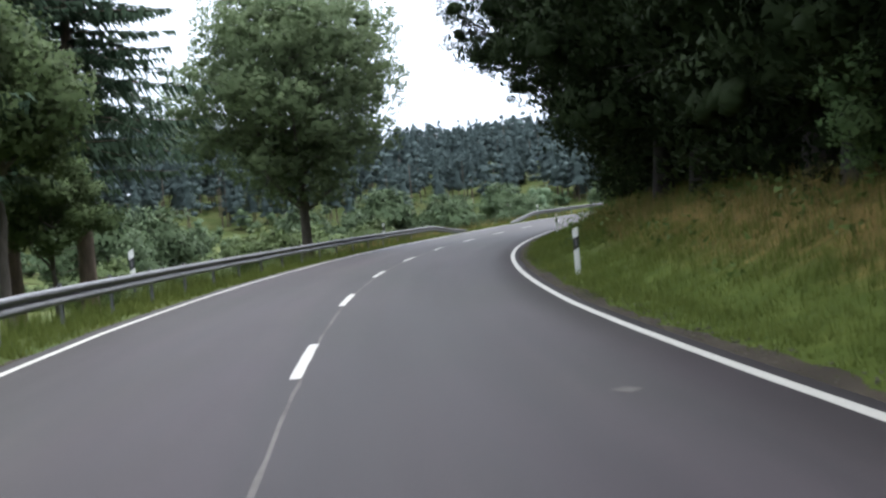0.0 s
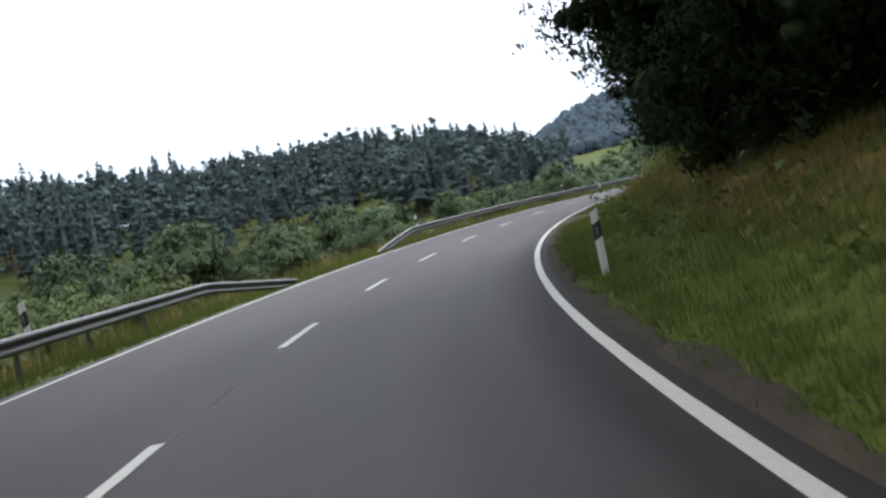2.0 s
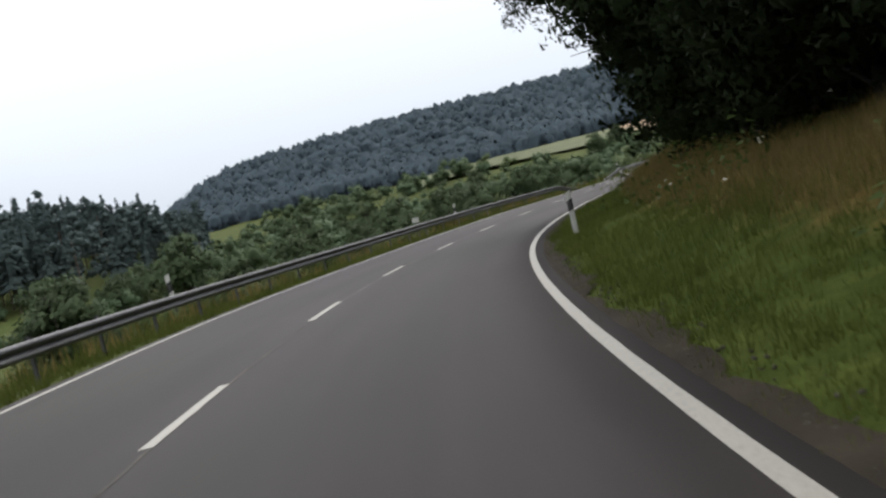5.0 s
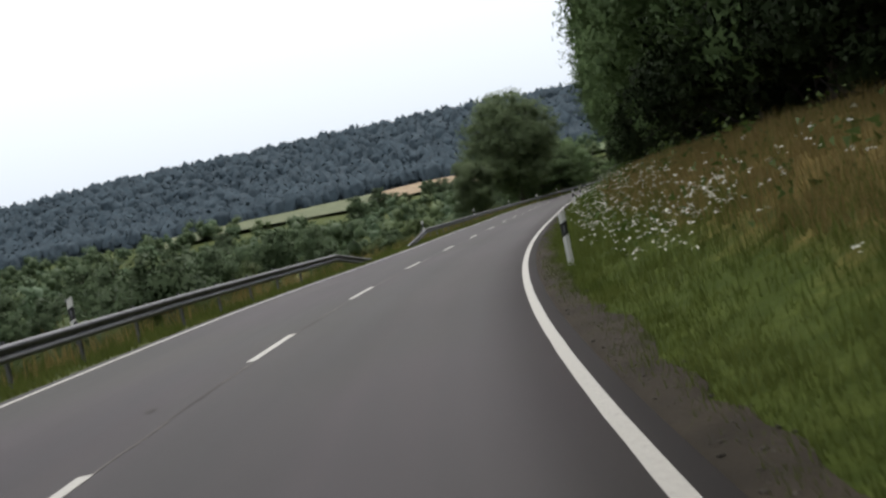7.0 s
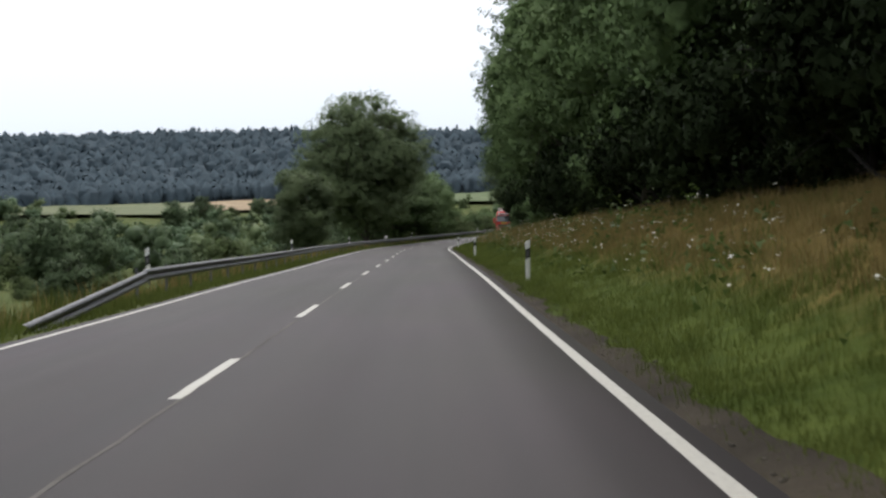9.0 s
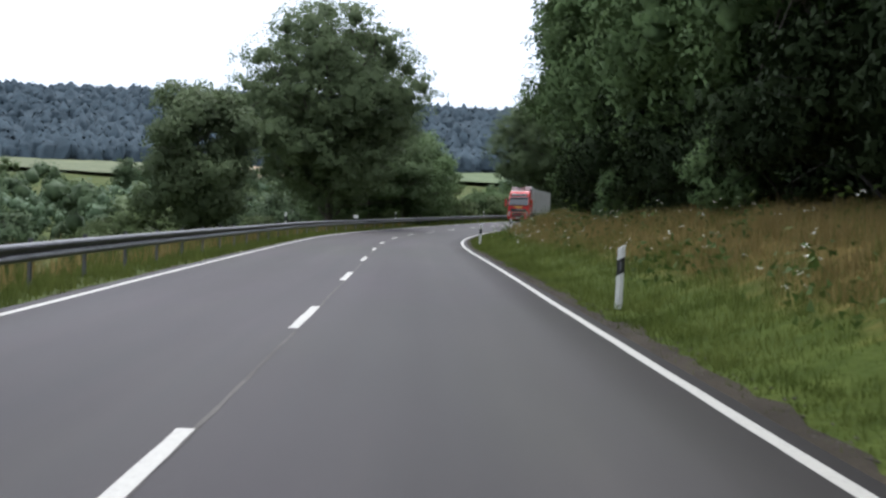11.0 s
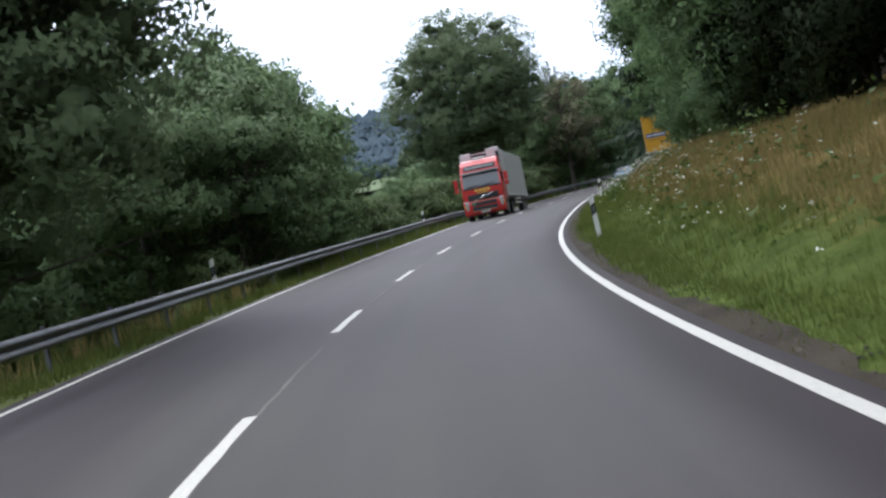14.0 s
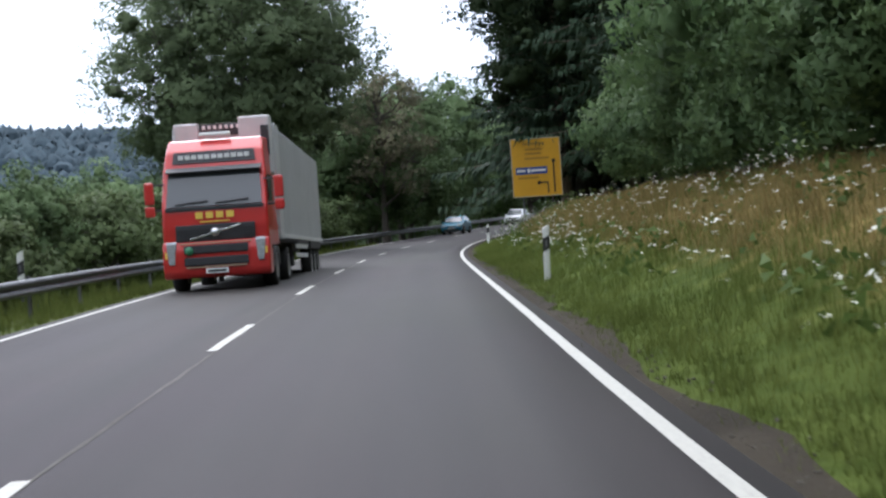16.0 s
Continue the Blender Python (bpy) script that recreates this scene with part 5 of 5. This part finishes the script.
    low = part("lower_grille", boxes("lower_grille", M_DARK, ((1.5, 0.05, 0.2), (0, -0.09, 0.98), 0.03), ((1.5, 0.05, 0.2), (0, -0.1, 0.7), 0.03)), t, "black lower grille openings")
    part("grille_trim", boxes("grille_trim", M_TAN, ((1.66, 0.02, 0.03), (0, -0.1, 1.12), 0.004), ((1.4, 0.02, 0.03), (0, -0.1, 0.57), 0.004)), low, "thin tan trim")
    part("badge", ring_lathe("badge", [(-0.01, 0.001), (-0.01, 0.1), (0.01, 0.1), (0.01, 0.001)], M_GREEN, 18), low, "round green badge", pose(-0.62, -0.13, 0.95, 0, 0, 90))
    for x in (-1.04, 1.04):
        part("headlight", prism("headlight", [(-0.02, 0.62), (-0.105, 0.66), (-0.085, 1.15), (0.0, 1.2)], x - 0.12, x + 0.12, M_LAMP, 0.02, lambda y, z: 0.55 + 0.45 * min(1, max(0, (z - 0.62) / 0.5))), t, "upright clear headlight")
        part("indicator", boxes("indicator", M_YELLOW, ((0.05, 0.03, 0.16), (x * 1.12, -0.07, 0.88), 0.006)), t, "small amber indicator")
    part("number_plate", boxes("number_plate", M_WHITE, ((0.52, 0.02, 0.12), (0, -0.1, 0.47), 0.004)), t, "white number plate with a plain dark bar")
    part("plate_bar", boxes("plate_bar", M_DARK, ((0.42, 0.01, 0.05), (0, -0.113, 0.47), 0.002)), t)
    for x in (-1.0, 1.0):
        m = part("mirror", boxes("mirror", M_RED, ((0.22, 0.16, 0.52), (x * 1.52, 0.2, 2.35), 0.05), ((0.22, 0.16, 0.26), (x * 1.52, 0.2, 1.93), 0.05)), body, "red mirror housing")
        for z in (2.55, 1.95):
            part("mirror_arm", boxes("mirror_arm", M_DARK, ((0.3, 0.05, 0.05), (x * 1.32, 0.25, z), 0.01)), m, "dark mirror arm")
        part("side_window", boxes("side_window", M_GLASS, ((0.02, 0.8, 0.62), (x * 1.225, 0.95, 2.36), 0.008)), body, "dark side window")
        part("step", boxes("step", M_DARK, ((0.1, 0.7, 0.16), (x * 1.2, 0.75, 0.55), 0.02)), t, "dark cab step")
    for x in (-0.5, 0.45):
        part("wiper", panel("wiper", [(x - 0.42, 0.035, 2.03), (x + 0.36, 0.055, 2.09), (x + 0.36, 0.068, 2.125), (x - 0.42, 0.046, 2.06)], M_DARK, 0.02), body, "black wiper")
    part("light_bar", boxes("light_bar", M_WHITE, ((0.75, 0.16, 0.1), (0, 0.9, 3.72), 0.03)), body, "white roof light box")
    part("chassis", boxes("chassis", M_CHASSIS, ((0.9, 6.0, 0.3), (0, 3.3, 0.9), 0.03), ((2.3, 0.9, 0.5), (0, 2.6, 0.75), 0.06)), t, "dark steel chassis")
    tyre, rim = wheel_meshes(0.5, 0.32)
    add_wheels(t, tyre, rim, [(-1.08, 1.35), (1.08, 1.35), (-1.0, 5.0), (1.0, 5.0)], 0.5)
    # trailer
    tr = part("trailer", boxes("trailer", M_BOX, ((2.5, 13.3, 2.75), (0, 9.35, 2.6), 0.03)), t, "long grey refrigerated trailer box")
    part("trailer_front", boxes("trailer_front", M_BOXW, ((2.56, 0.8, 2.9), (0, 2.85, 2.6), 0.03)), tr, "white front wall")
    part("edge_rail", boxes("edge_rail", M_BOXW, ((2.56, 13.2, 0.12), (0, 9.4, 1.24), 0.02)), tr, "pale bottom rail")
    for x in (-1.265, 1.265):
        part("corner_post", boxes("corner_post", M_BOXW, ((0.03, 0.3, 2.7), (x, 2.95, 2.6), 0.008)), tr, "white corner post")
        part("side_guard", boxes("side_guard", M_BOXW, ((0.04, 3.6, 0.12), (x * 0.97, 8.4, 0.75), 0.01), ((0.04, 3.6, 0.12), (x * 0.97, 8.4, 1.0), 0.01)), tr, "pale side guard")
        part("mudguard", boxes("mudguard", M_DARK, ((0.06, 3.9, 0.25), (x * 0.98, 13.0, 1.08), 0.03)), tr, "black mudguard")
    fr = part("cooling_unit", boxes("cooling_unit", M_BOXW, ((0.62, 0.5, 1.3), (-0.86, 2.22, 3.47), 0.05), ((0.78, 0.5, 1.45), (0.82, 2.22, 3.5), 0.05), ((1.2, 0.4, 1.0), (0, 2.24, 3.3), 0.03)), tr, "white cooling unit on the front wall")
    part("cooling_grille", boxes("cooling_grille", M_DARK, ((1.05, 0.3, 0.3), (0.0, 2.16, 3.94), 0.02), ((0.2, 0.04, 0.75), (1.08, 1.96, 3.6), 0.02)), fr, "black grille")
    for x in np.linspace(-0.42, 0.42, 7):
        part("lettering_bar", boxes("lettering_bar", M_WHITE, ((0.07, 0.02, 0.09), (x, 2.0, 4.0), 0.003)), fr, "pale lettering bar")
    part("trailer_frame", boxes("trailer_frame", M_CHASSIS, ((1.0, 12.6, 0.25), (0, 9.4, 1.06), 0.02), ((2.2, 0.6, 0.6), (0, 7.0, 0.75), 0.04), ((0.14, 0.14, 0.9), (-0.8, 5.9, 0.62), 0.02), ((0.14, 0.14, 0.9), (0.8, 5.9, 0.62), 0.02)), tr,
         "dark trailer frame with landing legs")
    add_wheels(t, tyre, rim, [(x, y) for y in (11.7, 13.0, 14.3) for x in (-1.06, 1.06)], 0.5)
    return t


def car(name, label, s, o, mat, tall=1.46):
    p = spot(s, o)
    t = thing(name, label, "car", at=pose(*p, 0, 0, heading(s + 2)))
    k = tall / 1.46
    body = part("body", prism("body", [(0.02, 0.28), (0.0, 0.5), (0.06, 0.66), (0.25, 0.76), (1.05, 0.92), (3.85, 0.95), (4.15, 0.88), (4.22, 0.6), (4.2, 0.28)], -0.86, 0.86, mat, 0.06,
                              lambda y, z: 1 - 0.06 * max(0, (0.6 - y) / 0.6) - 0.05 * max(0, (y - 3.6) / 0.6)), t)
    cabin = part("cabin", prism("cabin", [(1.0, 0.9), (1.72, 1.36 * k), (2.0, 1.44 * k), (3.3, 1.44 * k), (4.05, 0.93)], -0.8, 0.8, mat, 0.06, lambda y, z: 1 - 0.2 * max(0, (z - 0.95) / 0.5)), t, "roof and pillars")
    part("windscreen", panel("windscreen", [(-0.71, 1.04, 0.955), (0.71, 1.04, 0.955), (0.6, 1.66, 1.345 * k), (-0.6, 1.66, 1.345 * k)], M_SCREEN, 0.03), cabin, "dark windscreen")
    for x in (-1, 1):
        me = mesh_of("side_window", [(x * 0.805, 1.35, 0.97), (x * 0.805, 3.7, 0.97), (x * 0.69, 3.2, 1.36 * k), (x * 0.69, 1.85, 1.36 * k),
                                     (x * 0.775, 1.35, 0.97), (x * 0.775, 3.7, 0.97), (x * 0.66, 3.2, 1.36 * k), (x * 0.66, 1.85, 1.36 * k)],
                     [(0, 1, 2, 3), (7, 6, 5, 4), (0, 4, 5, 1), (1, 5, 6, 2), (2, 6, 7, 3), (3, 7, 4, 0)], M_GLASS)
        part("side_window", me, cabin, "dark side window")
        part("headlight", prism("headlight", [(-0.01, 0.58), (0.03, 0.7), (0.24, 0.75), (0.2, 0.58)], x * 0.6 - 0.17, x * 0.6 + 0.17, M_LAMP, 0.02), t, "clear headlight")
        part("mirror", boxes("mirror", mat, ((0.16, 0.12, 0.12), (x * 0.93, 1.35, 1.0), 0.03)), t, "small door mirror")
    part("grille", boxes("grille", M_DARK, ((0.7, 0.05, 0.1), (0, 0.03, 0.62), 0.01), ((1.2, 0.05, 0.12), (0, 0.0, 0.36), 0.02)), t, "black grille")
    part("number_plate", boxes("number_plate", M_WHITE, ((0.5, 0.02, 0.11), (0, -0.01, 0.48), 0.003)), t, "white number plate with a plain dark bar")
    part("plate_bar", boxes("plate_bar", M_DARK, ((0.4, 0.01, 0.05), (0, -0.022, 0.48), 0.002)), t)
    tyre, rim = wheel_meshes(0.31, 0.2)
    add_wheels(t, tyre, rim, [(-0.78, 0.8), (0.78, 0.8), (-0.78, 3.35), (0.78, 3.35)], 0.31)
    return t


truck(459.9, -2.25)
car("teal_car", "teal compact car following in the opposite lane", 537.5, -1.95, M_TEAL)
car("silver_car", "silver car following in the opposite lane", 561.5, -1.7, M_SILVER, tall=1.52)


# ---------------------------------------------------------------- guide sign
M_SIGN = plain("sign_yellow", (0.62, 0.33, 0.012), 0.45, 0, 0.06, 1.5)
M_SIGN_BLUE = plain("sign_blue", (0.03, 0.07, 0.25), 0.45, 0, 0.06)
M_SIGN_INK = plain("sign_black", (0.03, 0.025, 0.02), 0.5)
M_SIGN_TEXT = plain("sign_text", (0.36, 0.19, 0.02), 0.5)
M_SIGN_BACK = plain("sign_edge", (0.4, 0.36, 0.28), 0.5, 0.3)


def guide_sign(s, o, z):
    g = ground_point(s, o)
    t = thing("guide_sign", "large yellow guide sign with blue panel and black arrows", "road sign", at=pose(g[0], g[1], g[2], 0, 0, heading(s - 8) + 6))
    zc = float(spot(s, o, z)[2] - g[2])
    part("board", boxes("board", M_SIGN, ((2.86, 0.05, 3.36), (0, 0, zc), 0.02)), t, "yellow sign board")
    part("border", boxes("border", M_SIGN_BACK, ((2.9, 0.05, 0.05), (0, -0.012, zc + 1.68), 0.01), ((2.9, 0.05, 0.05), (0, -0.012, zc - 1.68), 0.01), ((0.05, 0.05, 3.4), (-1.43, -0.012, zc), 0.01),
                         ((0.05, 0.05, 3.4), (1.43, -0.012, zc), 0.01)), t, "pale edge profile")
    for w, x, z in ((1.3, -0.1, 1.38), (1.0, -0.1, 1.05), (0.95, -0.15, 0.8), (1.4, 0.05, 0.52), (1.2, -0.5, -0.6)):
        part("text_bar", boxes("text_bar", M_SIGN_TEXT, ((w, 0.012, 0.11), (x, -0.03, zc + z), 0)), t, "unreadable faint text line")
    blue = part("blue_panel", boxes("blue_panel", M_SIGN_BLUE, ((1.85, 0.012, 0.42), (-0.3, -0.032, zc - 0.18), 0)), t, "blue panel")
    for w, h, x in ((0.5, 0.12, -0.9), (0.16, 0.22, -0.45), (0.85, 0.12, 0.1)):
        part("panel_bar", boxes("panel_bar", M_WHITE, ((w, 0.01, h), (x, -0.043, zc - 0.18), 0)), blue, "white text bar")
    part("straight_arrow", boxes("straight_arrow", M_SIGN_INK, ((0.09, 0.012, 1.8), (1.0, -0.032, zc - 0.6), 0), ((0.2, 0.012, 0.2), (1.0, -0.034, zc + 0.32), 0.05)), t, "black straight arrow")
    part("turn_arrow", boxes("turn_arrow", M_SIGN_INK, ((0.09, 0.012, 0.6), (0.62, -0.032, zc - 1.22), 0), ((0.5, 0.012, 0.09), (0.38, -0.032, zc - 0.9), 0), ((0.16, 0.012, 0.2), (0.1, -0.034, zc - 0.9), 0.04)), t, "black turning arrow")
    for x in (-0.85, 0.85):
        v, f = tube(np.array([(x, 0.08, -0.5), (x, 0.08, zc), (x, 0.08, zc + 1.6)]), np.array([0.045, 0.045, 0.045]), 10)
        part("sign_post", mesh_of("sign_post", v, f, M_ZINC, None, True), t, "steel post")


guide_sign(510.4, 7.3, 4.05)


# ---------------------------------------------------------------- grass and weeds
def blades(rng, p, height, width, bend):
    """Pointed grass blades at p (n, 3)."""
    n = len(p)
    a = rng.uniform(0, 2 * math.pi, n)
    d = np.stack([np.cos(a), np.sin(a), np.zeros(n)], 1)
    e = np.stack([-np.sin(a), np.cos(a), np.zeros(n)], 1)
    h = (height * rng.uniform(0.5, 1.3, n))[:, None]
    lean = e * h * (bend * rng.uniform(0.1, 1.0, n))[:, None]
    w = d * (width * rng.uniform(0.7, 1.4, n))[:, None]
    q = np.stack([p - w, p + w, p + lean + np.array([0, 0, 1.0]) * h], 1)
    return q.reshape(-1, 3), np.arange(n * 3).reshape(-1, 3)


def grass(name, label, seed, s0, s1, o0, o1, count, height, width, mat, bend=0.7, tuft=5, thin=None):
    rng = np.random.default_rng(seed)
    s, o = rng.uniform(s0, s1, count), rng.uniform(o0, o1, count)
    keep = wobble(s * 0.55, o * 1.3, seed) + 0.5 * wobble(s * 2.1, o * 2.7, seed + 1) > rng.uniform(-2.8, -0.1, count)
    keep &= ~((np.abs(s - track_middle(o)) < 1.9 + 2.3 * np.exp(-np.clip(o - 4, 0, 40) * 0.67)) & (o > 0))
    if thin is not None:
        keep &= rng.random(count) < thin(s, o)
    s, o = s[keep], o[keep]
    s, o = np.repeat(s, tuft) + rng.normal(0, 0.11, len(s) * tuft), np.repeat(o, tuft) + rng.normal(0, 0.09, len(s) * tuft)
    p = ground_point(s, o)
    p[:, 2] -= 0.02
    hh = height * (1 + 0.35 * wobble(s * 0.3, o * 0.9, seed + 2))
    v, f = blades(rng, p, hh, width, bend)
    return tagged(new(name, mesh_of(name, v, f, mat)), label, "grass", kind="stuff")


grass("verge_grass_right", "short green verge grass beside the road", 71, -8, 500, 4.45, 7.2, 30000, 0.17, 0.0062, M_GRASS, tuft=10)
grass("verge_grass_edge", "low green grass at the gravel's edge", 72, -8, 480, 4.22, 5.0, 13000, 0.1, 0.0062, M_GRASS, tuft=9)
grass("bank_grass", "tall green grass on the bank", 73, -8, 520, 6.0, 10.2, 16000, 0.3, 0.007, M_GRASS, tuft=8, thin=lambda s, o: 1 - 0.62 * ramp(88, 120, s))
grass("bank_dry_grass", "tall dry yellow-brown grass on the bank", 74, -8, 520, 6.4, 10.6, 32000, 0.38, 0.0055, M_STRAW, tuft=8, thin=lambda s, o: 0.3 + 0.7 * ramp(90, 122, s))
grass("verge_grass_left", "green grass below the guard rail", 75, -5, 520, -5.6, -4.1, 11000, 0.2, 0.012, M_GRASS, tuft=9)
grass("slope_grass_left", "tall grass behind the guard rail", 76, 10, 520, -10.5, -5.5, 9000, 0.55, 0.015, M_GRASS, tuft=8)
grass("slope_dry_grass_left", "dry pale grass behind the guard rail", 77, 70, 420, -10.5, -5.3, 3600, 0.7, 0.016, M_STRAW, tuft=5)


def weeds(name, label, seed, spots, per, size, mat, height):
    rng = np.random.default_rng(seed)
    pts, outs = [], []
    for s, o, k in spots:
        n = int(per * k)
        d = rng.normal(size=(n, 3)) * np.array([0.3, 0.3, 0.28]) * k
        g = ground_point(s, o)
        pts.append(g + d + [0, 0, height * k])
        outs.append(d / 0.3 + [0, 0, 0.6])
    v, f, nn = leaf_cloud(rng, np.concatenate(pts), size, np.concatenate(outs))
    tagged(new(name, mesh_of(name, v, f, mat, None, False, nn)), label, "weeds", kind="stuff")


rw = random.Random(9)
weeds("bank_weeds", "leafy green weeds scattered over the bank", 81, [q for q in ((rw.uniform(0, 500), rw.uniform(5.6, 9.6), rw.uniform(0.5, 1.2)) for _ in range(440)) if abs(q[0] - track_middle(q[1])) > 4.5], 26, 0.1, M_WEED, 0.3)
weeds("track_bush_leaves", "yellow-green bramble leaves beside the farm track", 82, [(rw.uniform(111.5, 121), rw.uniform(7.4, 9.8), rw.uniform(0.6, 1.1)) for _ in range(42)], 90, 0.09, M_BRAMBLE, 0.5)


def umbels(name, label, seed, stretches):
    """White umbel flowers: a stem and a flat head of small florets."""
    rng = np.random.default_rng(seed)
    sv, sf, fv, ff = [], [], [], []
    a = np.linspace(0, 2 * math.pi, 6, endpoint=False)
    for s0, s1, o0, o1, n in stretches:
        s, o = rng.uniform(s0, s1, n), rng.uniform(o0, o1, n)
        clump = wobble(s * 0.8, o * 1.5, seed) > 0.15
        g = ground_point(s[clump], o[clump])
        for p in g:
            h = rng.uniform(0.35, 0.85)
            tip = p + [rng.normal(0, 0.07), rng.normal(0, 0.07), h]
            k = len(sv)
            sv += [p + [0.006, 0, 0], p - [0.006, 0, 0], tip]
            sf.append((k, k + 1, k + 2))
            for _ in range(int(rng.integers(2, 6))):
                c = tip + [rng.normal(0, 0.024), rng.normal(0, 0.024), rng.normal(0, 0.01)]
                r = rng.uniform(0.01, 0.02)
                tx, ty = rng.normal(0, 0.4, 2)
                k = len(fv)
                fv += [c + [r * math.cos(t), r * math.sin(t), r * (tx * math.cos(t) + ty * math.sin(t))] for t in a] + [c + [0, 0, r * 0.4]]
                ff += [(k + j, k + (j + 1) % 6, k + 6) for j in range(6)]
    tagged(new(name + "_stems", mesh_of(name + "_stems", sv, np.array(sf), M_GRASS)), "thin green flower stems", "flowers", kind="stuff")
    tagged(new(name, mesh_of(name, fv, np.array(ff), M_BLOSSOM)), label, "flowers", kind="stuff")


umbels("yarrow", "white umbel flowers in the grass of the bank", 83, [(197, 218, 4.95, 6.9, 900), (218, 240, 5.2, 7.2, 420), (240, 300, 5.5, 7.6, 700), (300, 345, 5.5, 8.5, 260), (398, 432, 5.2, 8.2, 500), (432, 470, 5.0, 8.6, 1500), (470, 500, 5.0, 8.0, 300), (340, 398, 5.0, 7.5, 300),
                                                                       (150, 195, 5.5, 9, 90), (110, 122, 5.5, 9, 60)])


def shoulder_stones():
    """Loose stones and clods on the gravel strip."""
    rng = np.random.default_rng(91)
    n = 4200
    s, o = rng.uniform(-4, 460, n), 4.12 + 0.42 * rng.random(n) ** 1.5
    p = spot(s, o, land(s, o) + 0.025)
    r = rng.uniform(0.008, 0.026, n)
    bv, bf = BALL[1]
    k = rng.uniform(0.6, 1.3, (n, len(bv)))
    v = p[:, None] + bv[None] * (r[:, None] * k)[..., None] * np.array([1, 1, 0.65])
    f = (bf[None] + (np.arange(n) * len(bv))[:, None, None]).reshape(-1, 3)
    m = soil("loose_stones", (0.045, 0.04, 0.032), (0.13, 0.12, 0.1), 3)
    tagged(new("shoulder_stones", mesh_of("shoulder_stones", v.reshape(-1, 3), f, m)), "small grey-brown stones on the gravel shoulder", "stones", kind="stuff")


def road_marks():
    """Pale scuffs and flakes on the asphalt."""
    rng = np.random.default_rng(92)
    spots_at = [(8.0, 2.71, 0.14, 0.26), (92.0, 0.5, 0.05, 0.12), (199.0, -0.4, 0.06, 0.2), (231.5, 0.12, 0.09, 0.35), (228.6, 0.1, 0.05, 0.2), (233.4, 0.05, 0.04, 0.15)]
    for s0, o0, w, h in spots_at:
        a = np.linspace(0, 2 * math.pi, 11, endpoint=False)
        r = rng.uniform(0.6, 1.1, 11)
        p = spot(np.r_[s0, s0 + h * r * np.sin(a)], np.r_[o0, o0 + w * r * np.cos(a)], 0.0045)
        me = mesh_of("road_scuff", p, np.array([(0, 1 + j, 1 + (j + 1) % 11) for j in range(11)]), M_SEAM)
        tagged(new("road_scuff", me), "pale worn patch on the asphalt", "road marking", "scuffs on the asphalt", "structure")


shoulder_stones()
road_marks()
